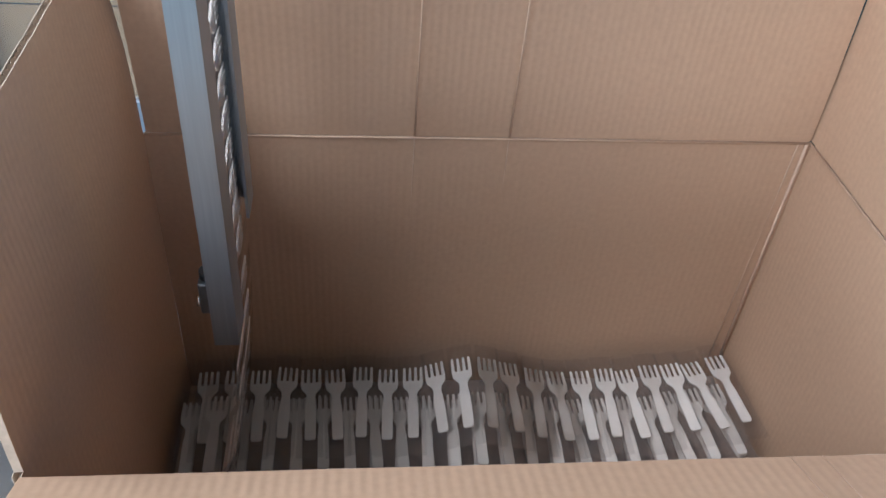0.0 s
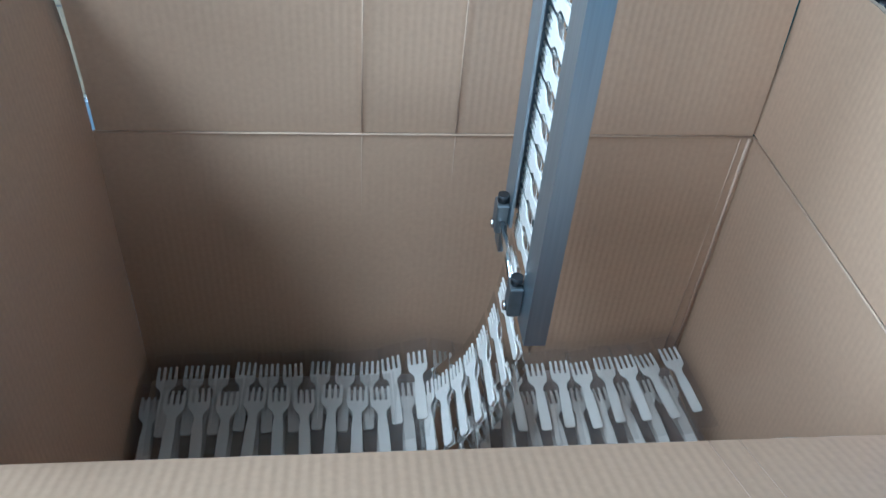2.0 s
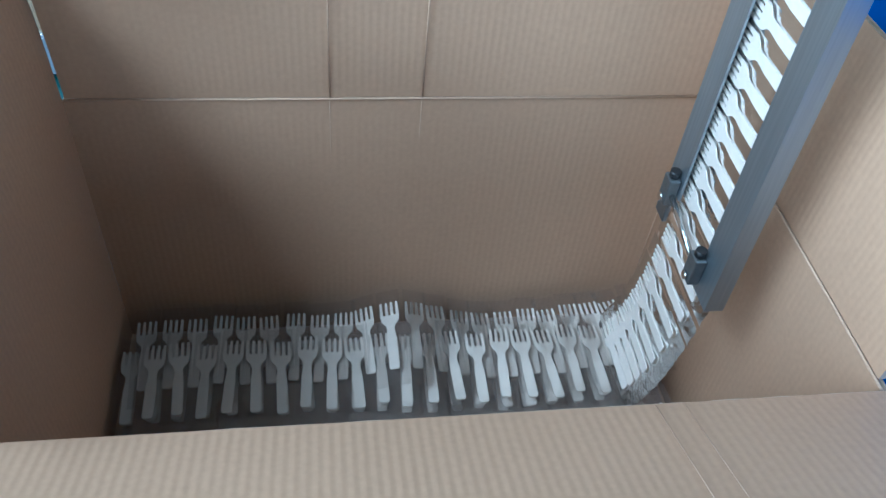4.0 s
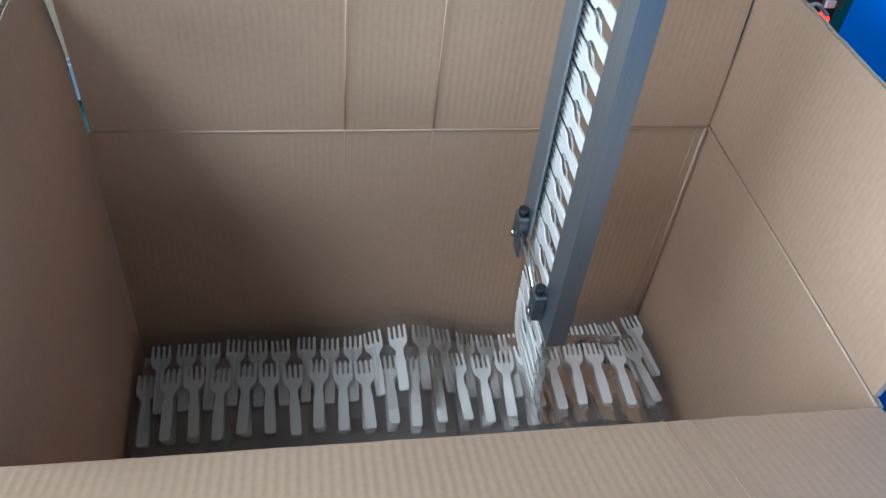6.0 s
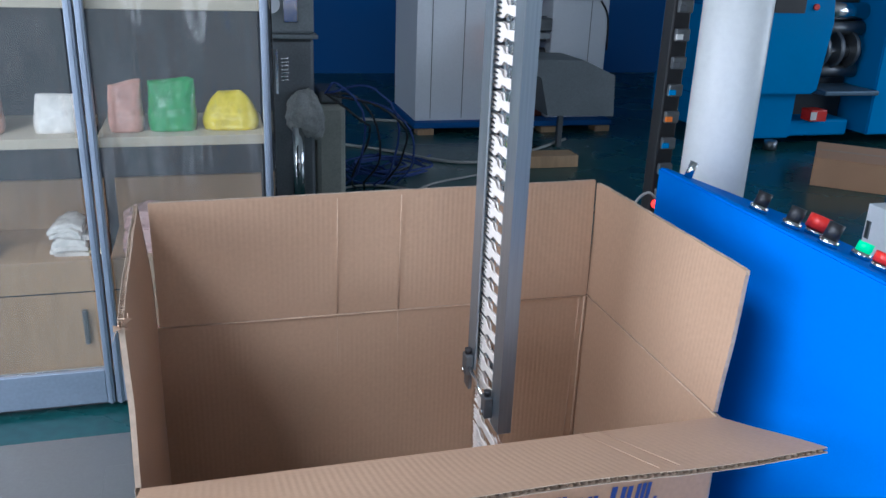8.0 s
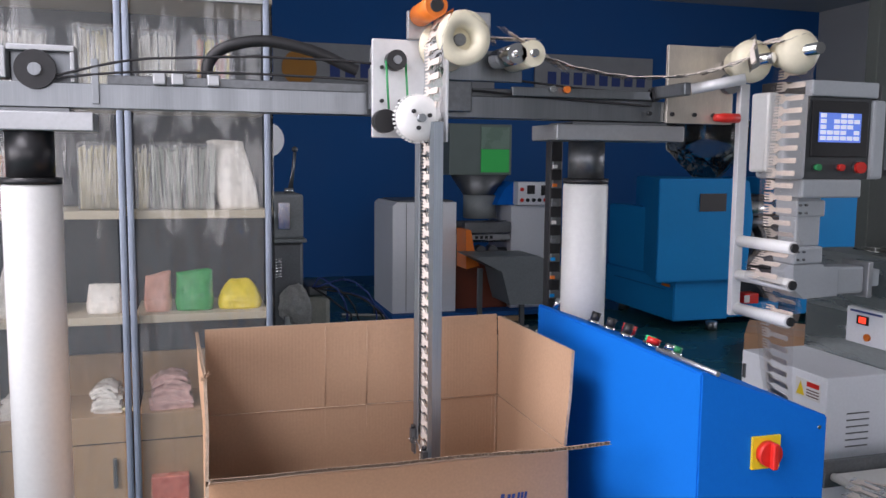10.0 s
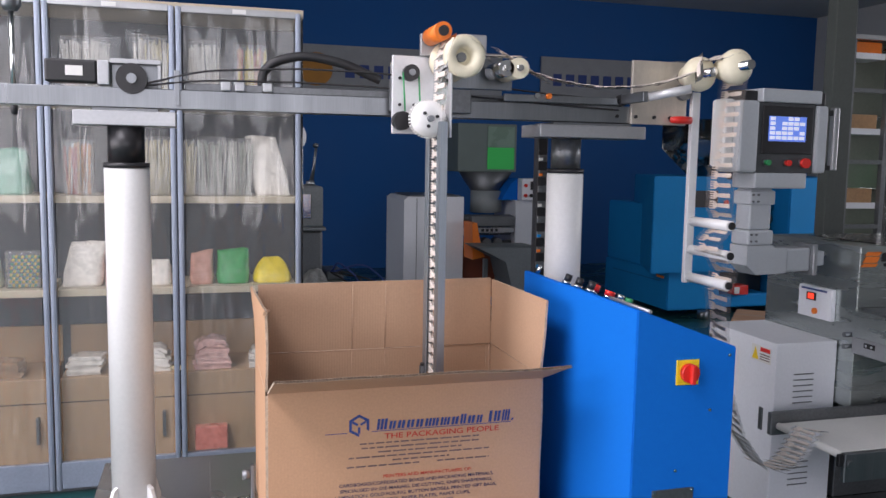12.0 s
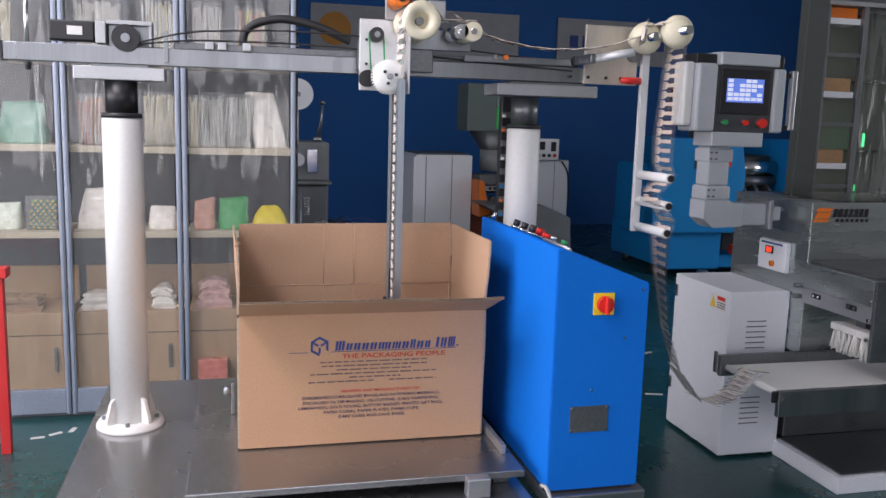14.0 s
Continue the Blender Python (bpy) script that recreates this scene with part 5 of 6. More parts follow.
def glass_rack():
    c = thing("glass_showcase", "glass showcase with wooden shelf boards and green lamps", "showcase")
    x0, x1, y0, y1 = 3.075, 3.9, 1.50, 1.66
    xm = 3.315
    for x in (x0, xm, x1):
        part("post", box(bmesh.new(), x - 0.014, x + 0.014, y0 - 0.015, y0 + 0.015, 0, 2.20, 0.002), STEEL_DARK, c)
    part("back", box(bmesh.new(), x0 + 0.03, x1, y1, y1 + 0.015, 0, 2.2), material("showcase_back", (0.13, 0.15, 0.12), rough=0.6), c)
    for z in (1.05, 1.345, 1.735, 2.125):
        part("shelf", box(bmesh.new(), x0 + 0.016, xm - 0.016, y0 + 0.02, y1 - 0.002, z - 0.02, z, 0.002), MACHINE_WHITE, c, "white shelf tray")
        part("tray_lip", box(bmesh.new(), x0 + 0.016, xm - 0.016, y0 + 0.012, y0 + 0.0195, z - 0.02, z + 0.012, 0.001), MACHINE_WHITE, c)
    for z in (1.22, 1.56, 1.93):
        part("cross_bar", box(bmesh.new(), x0 + 0.0145, xm - 0.0145, y0 - 0.01, y0 + 0.01, z, z + 0.022), STEEL_DARK, c)
    for z in (1.05, 1.42, 1.80, 2.16):
        part("shelf", box(bmesh.new(), xm + 0.016, x1 - 0.016, y0 + 0.02, y1 - 0.002, z, z + 0.012), GLASS, c, "clear glass shelf")
    part("top_cap", box(bmesh.new(), x0 - 0.014, x1 + 0.014, y0 - 0.016, y1, 2.2005, 2.225, 0.002), ALU, c)
    part("pane", box(bmesh.new(), xm + 0.016, x1 - 0.016, y0 - 0.003, y0 + 0.003, 0.3, 2.19), GLASS, c).visible_shadow = False
    for x in (3.365, 3.425):
        part("green_lamp", box(bmesh.new(), x, x + 0.010, y0 + 0.05, y0 + 0.06, 1.45, 1.525), glow("lamp_strip", (0.05, 0.9, 0.3), 2.0), c)
    for x in (3.345, 3.40):
        part("green_lamp", box(bmesh.new(), x, x + 0.006, y0 + 0.05, y0 + 0.06, 1.20, 1.235), glow("lamp_dim", (0.05, 0.9, 0.3), 0.8), c)
    card = material("shelf_box", (0.46, 0.27, 0.14), rough=0.6, vary=0.2, scale=14)
    for z, h, mat in ((1.0505, 0.05, card), (1.3455, 0.085, card), (1.7355, 0.085, card), (2.1255, 0.07, ORANGE)):
        tagged(part("shelf_box", box(bmesh.new(), x0 + 0.03, xm - 0.025, y0 + 0.03, y1 - 0.01, z, z + h, 0.004), mat), "flat cardboard box lying in a shelf tray", "box", "boxes in the showcase")
    t = thing("stick_jar", "bundle of white sticks standing in the showcase", "sticks", m=pose(3.62, 1.58, 1.4325))
    q = random.Random(5)
    for i in range(9):
        a = q.uniform(0, 6.28)
        part("stick", cyl(bmesh.new(), (0.012 * math.cos(a), 0.012 * math.sin(a), 0.001), (0.05 * math.cos(a), 0.05 * math.sin(a), 0.22), 0.004, 6), PAPER, t)
    t = thing("stick_jar", "tall white paper bundle in the showcase", "sticks", m=pose(3.60, 1.58, 1.8125))
    part("bundle", lathe(bmesh.new(), [(0.0, 0.0005), (0.025, 0.0005), (0.045, 0.25), (0.05, 0.30), (0.0, 0.30)], Matrix.Identity(4), 12), PAPER, t)


glass_rack()
tagged(part("pillar", box(bmesh.new(), 2.925, 3.05, 1.45, 1.52, 0, 3.9, 0.004), PILLAR_MAT), "dark grey square steel pillar", "pillar", kind="structure")


# ---- machines along the back ----
def white_machine():
    c = thing("forming_machine", "white boxy forming machine with grey hopper and control box", "machine")
    part("base", box(bmesh.new(), 1.76, 3.60, 5.95, 6.95, 0.05, 0.10, 0.01), NAVY, c)
    for x in (1.86, 2.98, 3.5):
        for y in (6.0, 6.85):
            part("block_foot", box(bmesh.new(), x - 0.07, x + 0.07, y - 0.07, y + 0.07, 0, 0.0495), WOOD, c)
    part("main_housing", prism(bmesh.new(), [(1.79, 0.101), (2.42, 0.101), (2.42, 1.165), (1.83, 1.165), (1.79, 1.13)], 6.05, 6.88), MACHINE_WHITE, c, "white main housing")
    for x in (1.92, 2.20):
        part("panel_gap", box(bmesh.new(), x, x + 0.005, 6.045, 6.0495, 0.12, 1.15), STEEL_DARK, c)
    part("top_sheet", box(bmesh.new(), 1.86, 2.40, 6.10, 6.80, 1.1655, 1.18, 0.003), STEEL_DARK, c)
    part("side_housing", box(bmesh.new(), 3.0, 3.53, 6.08, 6.75, 0.101, 1.13, 0.01), MACHINE_WHITE, c)
    part("panel_gap", box(bmesh.new(), 3.36, 3.364, 6.0755, 6.0795, 0.12, 1.12), STEEL_DARK, c)
    tube("lead", [(3.44, 6.07, 1.12), (3.50, 6.06, 1.02), (3.525, 6.06, 0.85), (3.53, 6.06, 0.70)], 0.009, CABLE, c)
    part("shoulder", prism(bmesh.new(), [(2.86, 1.131), (3.36, 1.131), (3.36, 1.20), (3.04, 1.36), (2.96, 1.30)], 6.14, 6.5), BLUE, c, "blue sloping shoulder cover")
    b = part("control_box", box(bmesh.new(), 3.035, 3.375, 6.0, 6.135, 1.135, 1.362, 0.01), MACHINE_WHITE, c, "control box with dials")
    part("dial_window", box(bmesh.new(), 3.13, 3.21, 5.992, 5.9995, 1.245, 1.33), BLACK, b)
    part("dial_window", box(bmesh.new(), 3.28, 3.335, 5.992, 5.9995, 1.23, 1.33), BLACK, b)
    for i in range(5):
        part("dial_button", cyl(bmesh.new(), (3.075 + i * 0.062, 5.985, 1.185), (3.075 + i * 0.062, 5.9995, 1.185), 0.019, 10), RED if i in (0, 4) else BLACK, b)
    part("dial_button", cyl(bmesh.new(), (3.075, 5.985, 1.29), (3.075, 5.9995, 1.29), 0.019, 10), RED, b)
    part("middle_frame", box(bmesh.new(), 2.421, 2.999, 6.15, 6.7, 0.101, 0.62, 0.01), material("rust_red", (0.20, 0.045, 0.02), rough=0.6), c)
    for i, z in enumerate((0.66, 0.80, 0.93)):
        part("roll", cyl(bmesh.new(), (2.43, 6.2, z), (2.99, 6.2, z), 0.045, 16), CHROME if i % 2 else STEEL_DARK, c)
    part("drive_box", box(bmesh.new(), 2.50, 2.98, 6.02, 6.14, 0.86, 0.97, 0.01), STEEL_DARK, c)
    part("drive_plate", box(bmesh.new(), 2.52, 2.96, 6.005, 6.0195, 0.80, 0.85), ALU, c)
    for i in range(4):
        part("drive_slot", box(bmesh.new(), 2.60 + i * 0.05, 2.63 + i * 0.05, 6.001, 6.0045, 0.81, 0.84), BLACK, c)
    for x in (2.55, 2.66, 2.78):
        part("gear_block", cyl(bmesh.new(), (x, 5.98, 0.70), (x, 6.10, 0.70), 0.045, 14), STEEL_DARK, c)
    part("hopper_neck", lathe(bmesh.new(), [(0.0, 0.98), (0.14, 0.98), (0.14, 1.2), (0.29, 1.42), (0.0, 1.42)], Matrix.Translation((2.78, 6.45, 0)), 20), STEEL_DARK, c)
    part("neck_sleeve", cyl(bmesh.new(), (2.78, 6.40, 0.99), (2.78, 6.40, 1.22), 0.17, 20), material("sleeve_grey", (0.30, 0.33, 0.33), rough=0.4, vary=0.15), c)
    h = part("hopper", box(bmesh.new(), 2.42, 3.08, 6.3, 6.75, 1.421, 1.93, 0.01), material("hopper_grey", (0.14, 0.18, 0.17), rough=0.5, vary=0.1), c)
    part("sight_window", box(bmesh.new(), 2.75, 3.05, 6.292, 6.2995, 1.45, 1.68), glow("sight_green", (0.01, 0.30, 0.06), 0.30), h, "green lit sight window")
    part("sight_panel", box(bmesh.new(), 2.75, 3.05, 6.292, 6.2995, 1.684, 1.90), material("sight_grey", (0.20, 0.30, 0.24), rough=0.3), h, "pale clear upper sight window")
    part("tray", prism(bmesh.new(), [(2.32, 0.727), (2.95, 0.72), (3.23, 0.60), (3.25, 0.275), (2.68, 0.286), (2.60, 0.585)], 5.25, 5.72), material("tray_grey", (0.17, 0.19, 0.20), rough=0.5, metal=0.3, vary=0.15), c, "grey sheet-metal outfeed tray")
    for x in (2.45, 2.86):
        part("tray_leg", box(bmesh.new(), x - 0.02, x + 0.02, 5.4, 5.44, 0, 0.60 if x < 2.5 else 0.284), STEEL_DARK, c)
    part("guard", prism(bmesh.new(), [(2.42, 0.92), (2.47, 0.92), (2.52, 0.66), (2.56, 0.58), (2.43, 0.55)], 5.75, 6.04), ORANGE, c, "orange plastic guard")


def cyan_machine():
    c = thing("injection_machine", "bright blue boxy machine with screen and clear hopper", "machine")

    def slab(pts, z0, z1):
        """A plan outline raised from z0 to z1, edges eased."""
        bm = bmesh.new()
        lo, hi = [bm.verts.new((x, y, z0)) for x, y in pts], [bm.verts.new((x, y, z1)) for x, y in pts]
        bm.faces.new(lo)
        bm.faces.new(hi)
        for i in range(len(pts)):
            k = (i + 1) % len(pts)
            bm.faces.new((lo[i], lo[k], hi[k], hi[i]))
        bmesh.ops.recalc_face_normals(bm, faces=bm.faces)
        bmesh.ops.bevel(bm, geom=list(bm.edges), offset=0.012, segments=2, affect="EDGES")
        return bm
    part("upper_housing", slab([(4.02, 5.05), (4.96, 5.05), (4.96, 6.4), (4.56, 6.4)], 0.47, 1.42), CYAN, c)
    part("side_cheek", prism(bmesh.new(), [(4.9605, 0.48), (5.0, 0.50), (5.05, 1.05), (4.99, 1.40), (4.9605, 1.40)], 5.07, 6.3), CYAN, c)
    part("step_housing", slab([(4.3, 5.72), (4.40, 5.72), (4.54, 6.5), (4.3, 6.5)], 0.471, 1.12), CYAN, c)
    part("lower_housing", slab([(4.28, 5.15), (4.88, 5.15), (4.88, 6.5), (4.28, 6.5)], 0.08, 0.469), CYAN, c)
    part("side_seam", box(bmesh.new(), 4.2755, 4.2795, 5.3, 6.3, 0.36, 0.368), NAVY, c)
    part("side_badge", box(bmesh.new(), 4.2745, 4.2795, 5.22, 5.36, 0.395, 0.42), ORANGE, c)
    for x, y in ((4.65, 5.08), (4.4, 6.3), (4.8, 6.3)):
        part("foot", cyl(bmesh.new(), (x, y, 0), (x, y, 0.0795), 0.055, 12), STEEL, c)
    part("screen", box(bmesh.new(), 4.45, 4.73, 5.04, 5.0495, 1.12, 1.285), BLACK, c)
    part("button", cyl(bmesh.new(), (4.83, 5.03, 1.17), (4.83, 5.0495, 1.17), 0.025, 12), RED, c)
    part("press_unit", box(bmesh.new(), 5.06, 5.60, 5.45, 6.3, 0.1, 1.25, 0.03), material("press_dark", (0.05, 0.055, 0.06), rough=0.4, metal=0.5), c)
    for i, z in enumerate((0.62, 0.78, 0.98, 1.12)):
        part("barrel", cyl(bmesh.new(), (5.07, 5.38, z), (5.59, 5.38, z), 0.075 if i % 2 else 0.06, 20), CHROME if i % 2 else STEEL_DARK, c)
    for x in (5.16, 5.30, 5.46):
        part("clamp_ring", cyl(bmesh.new(), (x, 5.38, 0.80), (x + 0.04, 5.38, 0.80), 0.16, 18), STEEL_DARK, c)
    part("feed_shelf", box(bmesh.new(), 5.04, 5.58, 5.0, 5.44, 0.46, 0.50, 0.01), material("shelf_steel_blue", (0.10, 0.16, 0.22), rough=0.4, metal=0.4), c)
    part("far_housing", slab([(5.62, 5.1), (6.8, 5.1), (6.8, 6.4), (5.62, 6.4)], 0.1, 1.42), CYAN, c)
    part("outlet", box(bmesh.new(), 4.89, 5.50, 5.2, 5.7, 0.08, 0.22, 0.02), CYAN, c)
    s = part("socket", box(bmesh.new(), 5.04, 5.20, 5.12, 5.26, 0.2205, 0.32, 0.01), RED, c)
    part("socket_face", box(bmesh.new(), 5.03, 5.09, 5.112, 5.1195, 0.235, 0.305, 0.002), PAPER, s)
    part("clear_hopper", lathe(bmesh.new(), [(0.16, 1.421), (0.48, 1.70), (0.48, 2.0), (0.46, 2.0), (0.46, 1.70), (0.14, 1.425)], Matrix.Translation((4.95, 5.7, 0)), 4), GLASS, c)


white_machine()
cyan_machine()


def tool_stand():
    c = thing("grey_lathe", "old grey workshop machine with cloth and hoses", "machine")
    grey = material("lathe_grey", (0.24, 0.26, 0.27), rough=0.5, vary=0.2)
    part("column", box(bmesh.new(), 0.44, 0.69, 4.0, 4.4, 0.0, 1.01, 0.02), STEEL_DARK, c)
    part("table_edge", box(bmesh.new(), 0.42, 0.71, 3.96, 4.42, 1.0105, 1.035, 0.006), grey, c)
    part("head", box(bmesh.new(), 0.43, 0.69, 3.97, 4.40, 1.0355, 1.335, 0.02), grey, c)
    part("head_window", box(bmesh.new(), 0.52, 0.60, 3.96, 3.9695, 1.10, 1.28, 0.004), CHROME, c, "polished inset in the head")
    part("side_knob", cyl(bmesh.new(), (0.45, 3.92, 1.20), (0.45, 3.9695, 1.20), 0.05, 18), MACHINE_WHITE, c)
    part("vent_strip", box(bmesh.new(), 0.47, 0.485, 3.99, 3.9995, 0.70, 0.95), CHROME, c)
    for i in range(7):
        part("spring_coil", cyl(bmesh.new(), (0.50, 3.965, 0.78 + i * 0.02), (0.54, 3.965, 0.785 + i * 0.02), 0.006, 8), CHROME, c)
    part("lever", cyl(bmesh.new(), (0.62, 4.1, 1.336), (0.645, 4.05, 1.61), 0.011, 10), STEEL, c)
    part("lever", cyl(bmesh.new(), (0.60, 4.1, 1.336), (0.64, 4.06, 1.53), 0.006, 10), STEEL, c)
    part("lever_base", cyl(bmesh.new(), (0.61, 4.1, 1.3355), (0.61, 4.1, 1.37), 0.035, 16), CHROME, c)
    part("lever_knob", lathe(bmesh.new(), [(0.0, 0), (0.02, 0.01), (0.02, 0.03), (0.0, 0.04)], Matrix.Translation((0.645, 4.05, 1.611)), 12), STEEL, c)
    part("cylinder", cyl(bmesh.new(), (0.58, 3.9, 0.001), (0.58, 3.9, 0.53), 0.035, 22), CHROME, c, "polished steel cylinder")
    part("side_tank", box(bmesh.new(), 0.70, 0.88, 4.05, 4.4, 0.001, 0.62, 0.03), material("tank_cream", (0.42, 0.42, 0.36), rough=0.5, vary=0.2), c)
    part("tank_top", box(bmesh.new(), 0.72, 0.86, 4.07, 4.38, 0.6205, 0.70, 0.02), STEEL_DARK, c)
    part("reel", cyl(bmesh.new(), (0.45, 3.95, 1.69), (0.45, 3.99, 1.69), 0.115, 30), MACHINE_WHITE, c, "white round reel")
    part("reel_boss", cyl(bmesh.new(), (0.45, 3.935, 1.69), (0.45, 3.9495, 1.69), 0.02, 14), STEEL, c)
    part("reel_post", box(bmesh.new(), 0.44, 0.46, 4.0, 4.03, 1.336, 1.72), STEEL, c)
    bm = bmesh.new()
    bmesh.ops.create_icosphere(bm, subdivisions=5, radius=0.11)
    for v in bm.verts:
        k = noise.noise(Vector((v.co.x * 14, v.co.y * 14, v.co.z * 5))) * 0.09 + noise.noise(v.co * 40) * 0.03
        v.co = Vector((v.co.x * (1.0 - v.co.z * 1.5), v.co.y * 0.8, v.co.z * 1.25)) * (1 + k * 4)
    for f in bm.faces:
        f.smooth = True
    bmesh.ops.translate(bm, verts=bm.verts, vec=(0.64, 3.93, 0.60))
    part("cloth", bm, material("cloth_grey", (0.40, 0.40, 0.38), rough=0.85, vary=0.25, scale=15), c, "crumpled pale cloth")
    q = random.Random(8)
    for i in range(6):
        x = 0.86 + i * 0.07
        tube("hose", [(0.75, 4.0, 0.70), (x - 0.05, 4.0 + q.uniform(-0.2, 0.2), 0.68 + q.uniform(-0.12, 0.1)), (x + 0.12, 4.2, 0.30 + q.uniform(-0.15, 0.1)), (x + 0.05, 4.4, 0.02), (x + 0.5, 4.9 + q.uniform(-0.3, 0.3), 0.012)], 0.007, (INK_BLUE, CABLE, CABLE, INK_BLUE, CABLE, INK_BLUE)[i], c)


tool_stand()


def floor_hose(pts, r, mat, label):
    tagged(tube("hose", pts, r, mat), label, "hose")


floor_hose([(1.0, 5.7, 0.013), (1.46, 5.32, 0.013), (1.74, 5.02, 0.013), (1.98, 4.93, 0.013), (2.5, 5.2, 0.013), (3.0, 5.6, 0.013)], 0.012, CABLE_GREY, "pale air hose lying across the floor")
floor_hose([(0.92, 3.78, 0.01), (0.82, 4.12, 0.01), (0.87, 4.33, 0.01), (1.02, 4.43, 0.01), (1.26, 4.36, 0.01), (1.42, 4.16, 0.01), (1.40, 3.92, 0.01), (1.15, 3.88, 0.022), (1.08, 3.99, 0.01), (1.28, 4.11, 0.01), (1.44, 4.31, 0.022), (1.86, 4.57, 0.01), (2.2, 4.7, 0.01)], 0.008, CABLE_GREY, "thin pale air hose curled on the floor")
q = random.Random(14)
for k in range(5):
    cx, cy = 1.12 + 0.05 * k, 4.75 + q.uniform(-0.1, 0.15)
    floor_hose([(cx + (0.16 + 0.03 * k) * math.cos(a * 1.05) + q.uniform(-0.03, 0.03), cy + 0.22 * math.sin(a * 1.05), 0.012 + 0.018 * k + q.uniform(0, 0.05) * (a % 2)) for a in range(8)], 0.008, INK_BLUE, "blue air hose tangled on the floor")
floor_hose([(1.4, 6.6, 0.013), (2.2, 6.3, 0.013), (3.0, 6.1, 0.013)], 0.012, CABLE_GREY, "pale air hose lying on the floor")
tagged(part("timber_block", box(bmesh.new(), 2.33, 2.74, 4.74, 4.93, 0.0, 0.09, 0.006), WOOD), "pale timber beam lying on the floor", "timber")


def floor_carton():
    b = thing("floor_carton", "closed brown cardboard box on the workshop floor", "cardboard box", m=pose(4.62, 4.10, 0, 0, 0, -40))
    part("body", box(bmesh.new(), -0.25, 0.25, -0.30, 0.30, 0.0, 0.20, 0.006), KRAFT_OUT, b)
    for s in (-1, 1):
        part("top_flap", box(bmesh.new(), -0.248, 0.248, 0.004 if s > 0 else -0.298, 0.298 if s > 0 else -0.004, 0.2005, 0.207, 0.002), KRAFT_OUT, b)
    part("tape", box(bmesh.new(), -0.249, 0.249, -0.03, 0.03, 0.2074, 0.2082), KRAFT_FOLD, b)


floor_carton()


def terminal_rail():
    c = thing("terminal_rail", "upright black cable duct with coloured connectors and red lamps", "cable duct")
    part("duct", box(bmesh.new(), 1.01, 1.05, 0.68, 0.72, 0.461, 1.64, 0.004), BLACK, c)
    q = random.Random(6)
    for i in range(16):
        z = 0.72 + i * 0.055
        part("connector", box(bmesh.new(), 1.004, 1.034, 0.648, 0.6595, z, z + 0.024, 0.002), STEEL_DARK, c)
        part("connector_tag", box(bmesh.new(), 1.002, 1.016, 0.643, 0.6475, z + 0.004, z + 0.014), (ORANGE, PAPER, CYAN, STEEL)[q.randrange(4)], c)
    for z in (0.985, 1.045):
        part("red_lamp", cyl(bmesh.new(), (1.000, 0.632, z), (1.000, 0.6425, z), 0.009, 12), glow("lamp_red", (1, 0.03, 0.02), 2.5), c, "glowing red lamp")
        tube("lead", [(1.0, 0.63, z + 0.01), (0.96, 0.62, z + 0.03), (0.945, 0.63, z - 0.03), (1.0, 0.64, z - 0.08)], 0.003, CABLE_GREY, c)


terminal_rail()


def wall_sign(x0, x1, z0, z1, disc):
    c = thing("wall_sign", "pale grey sign board with dark bars on the blue wall", "sign")
    part("board", box(bmesh.new(), x0, x1, 9.36, 9.398, z0, z1, 0.005), material("sign_board", (0.30, 0.32, 0.34), rough=0.6), c)
    h = z1 - z0
    if disc:
        part("disc", cyl(bmesh.new(), (x0 + 0.5 * h, 9.345, z0 + h * 0.5), (x0 + 0.5 * h, 9.3595, z0 + h * 0.5), h * 0.34, 24), material("sign_orange", (0.45, 0.20, 0.03), rough=0.6), c, "orange disc")
    n = 8
    for i in range(n):
        x = x0 + (h * 1.1 if disc else h * 0.3) + i * 0.2
        if x + 0.15 < x1:
            part("sign_bar", box(bmesh.new(), x, x + 0.13, 9.35, 9.3595, z0 + h * 0.35, z0 + h * 0.62), INK_BLUE, c)


wall_sign(1.0, 4.0, 2.40, 3.06, True)
wall_sign(4.6, 6.45, 2.42, 3.06, False)
RS = thing("red_stand", "red painted steel stand at the side of the base", "stand")
part("post", box(bmesh.new(), -1.03, -0.99, 1.40, 1.44, 0.0, 0.80, 0.002), RED_PAINT, RS)
part("post", box(bmesh.new(), -1.65, -1.61, 1.40, 1.44, 0.0, 0.80, 0.002), RED_PAINT, RS)
part("top_rail", box(bmesh.new(), -1.67, -0.97, 1.38, 1.46, 0.801, 0.845, 0.003), RED_PAINT, RS)


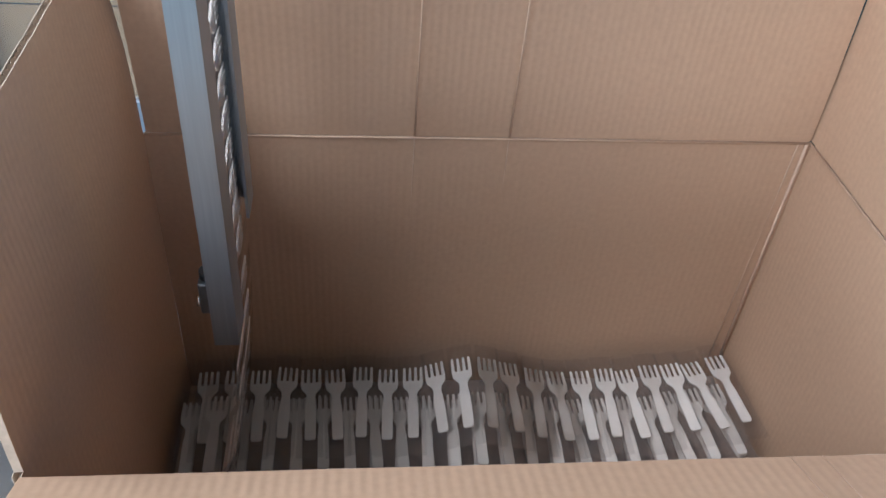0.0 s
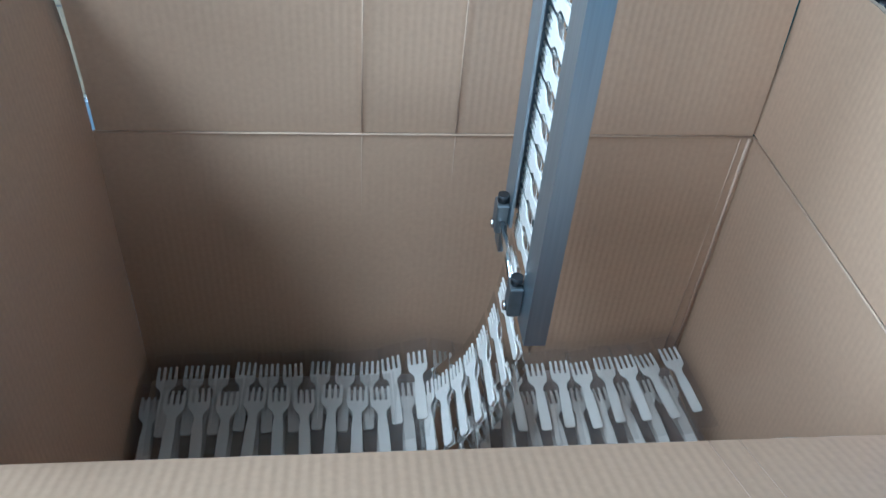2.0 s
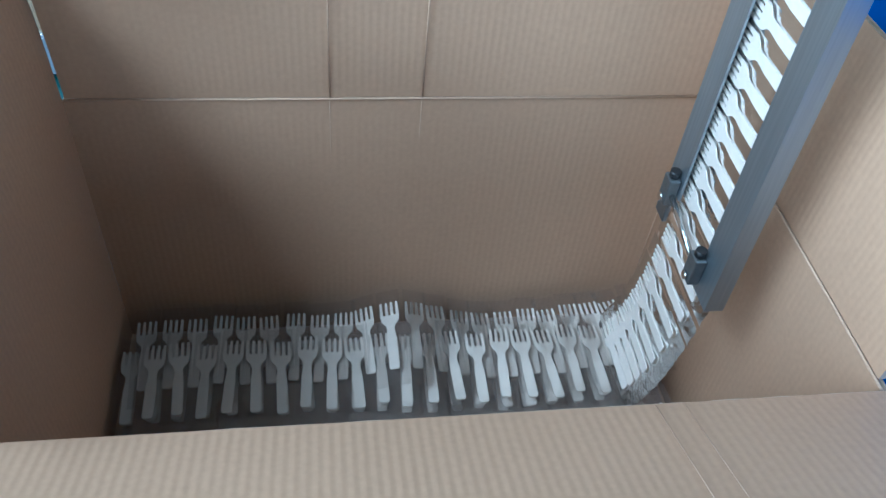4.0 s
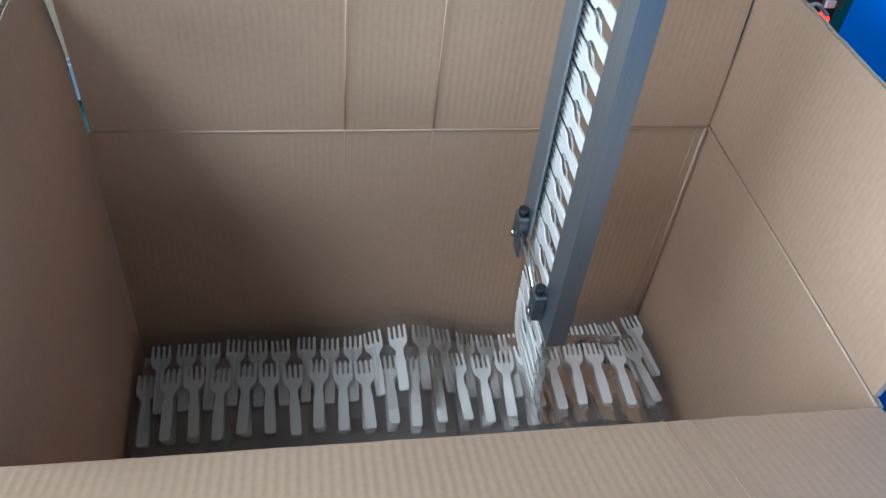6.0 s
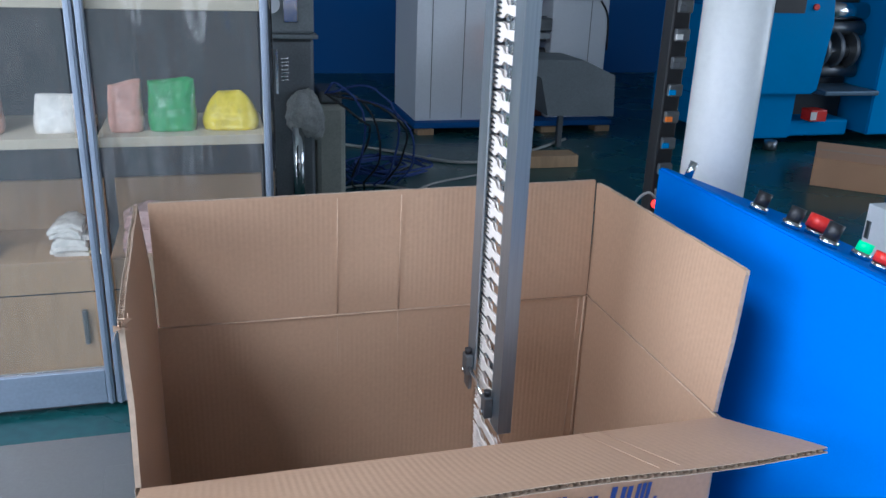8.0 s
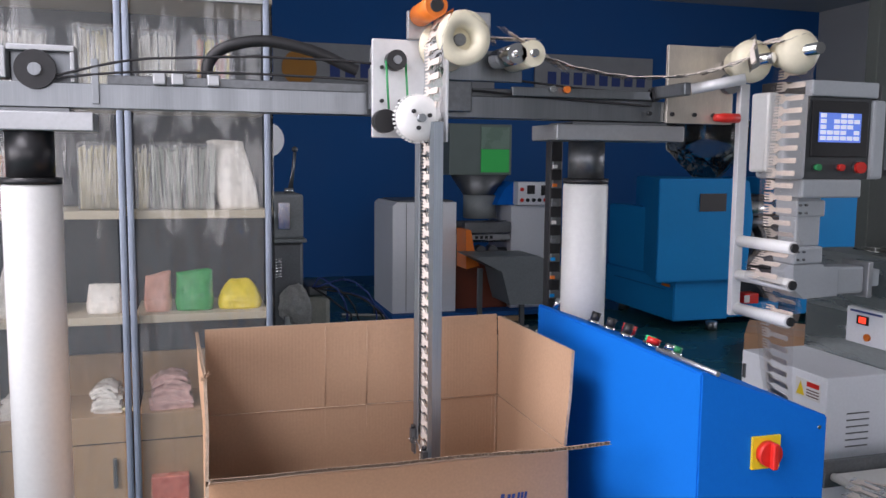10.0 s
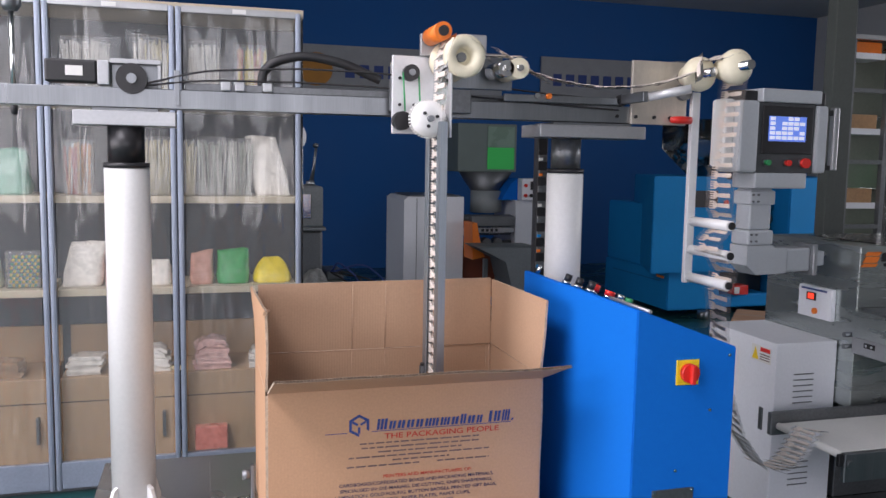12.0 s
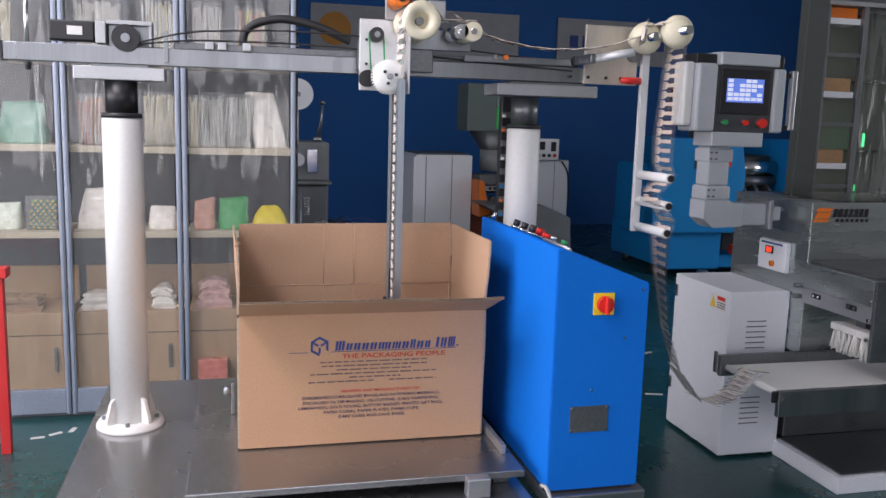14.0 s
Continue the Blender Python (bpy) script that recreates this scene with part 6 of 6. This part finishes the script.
HR = thing("hanging_rod", "slim chrome rod hanging from the ceiling with a black tip", "rod")
part("hanger", cyl(bmesh.new(), (-0.783, 1.1, 2.125), (-0.783, 1.1, 3.899), 0.018, 16), STEEL_DARK, HR)
part("chuck", lathe(bmesh.new(), [(0.0, 2.03), (0.022, 2.03), (0.034, 2.05), (0.034, 2.11), (0.028, 2.124), (0.0, 2.124)], pose(-0.783, 1.1, 0), 24), STEEL, HR)
part("rod", cyl(bmesh.new(), (-0.783, 1.1, 1.72), (-0.783, 1.1, 2.0295), 0.009, 14), CHROME, HR)
part("tip", lathe(bmesh.new(), [(0.0, 1.675), (0.010, 1.68), (0.013, 1.70), (0.011, 1.7195), (0.0, 1.7195)], pose(-0.783, 1.1, 0), 14), BLACK, HR)
SB = tagged(part("salmon_box", box(bmesh.new(), -0.205, -0.055, 1.862, 1.916, 0.152, 0.265, 0.006), PK["salmon"]), "salmon pink packet at the cabinet's foot behind glass", "packet")


def bead_pouch():
    """Rows of green beads in a clear pouch."""
    t = thing("bead_pouch", "clear pouch of green and yellow beads on a shelf", "sample pack", "packs in the display cabinet", m=pose(-0.945, 1.99, S2))
    for k, mt in enumerate((GREEN, PK["yellow"])):
        bm = bmesh.new()
        for i in range(9):
            for j in range(9):
                if (i + j) % 2 == k:
                    bmesh.ops.create_icosphere(bm, subdivisions=1, radius=0.0085, matrix=Matrix.Translation((-0.055 + i * 0.0135 + j * 0.002, 0.01 * math.sin(i * 1.3 + j), 0.0105 + j * 0.0165)))
        tagged(part("beads", bm, mt, t), kind="stuff")
    part("clear_bag", box(bmesh.new(), -0.07, 0.075, -0.025, 0.025, 0.001, 0.17, 0.008), BAG, t, "clear plastic bag")


bead_pouch()
for sx, sy, sr, sl in ((2.697, 2.526, 20, 0.05), (2.328, 1.713, -15, 0.05), (-0.849, 1.62, 35, 0.03), (-0.78, 1.66, 80, 0.03), (-0.92, 1.58, 10, 0.03)):
    bm = box(bmesh.new(), -sl, sl, -0.012, 0.012, 0.0006, 0.0022)
    ob = tagged(part("paper_scrap", bm, PAPER), "small torn scrap of pale paper on the floor", "paper scrap", "scraps on the floor")
    ob.matrix_world = pose(sx, sy, 0, 0, 0, sr)
CB = tagged(tube("cable", [(0.842, -0.36, 0.50), (0.835, -0.42, 0.515), (0.83, -0.47, 0.49), (0.835, -0.44, 0.40), (0.84, -0.40, 0.2), (0.842, -0.36, 0.012), (0.846, -0.1, 0.012)], 0.006, CABLE_GREY), "pale cable looping down beside the blue cabinet", "cable")

motions()
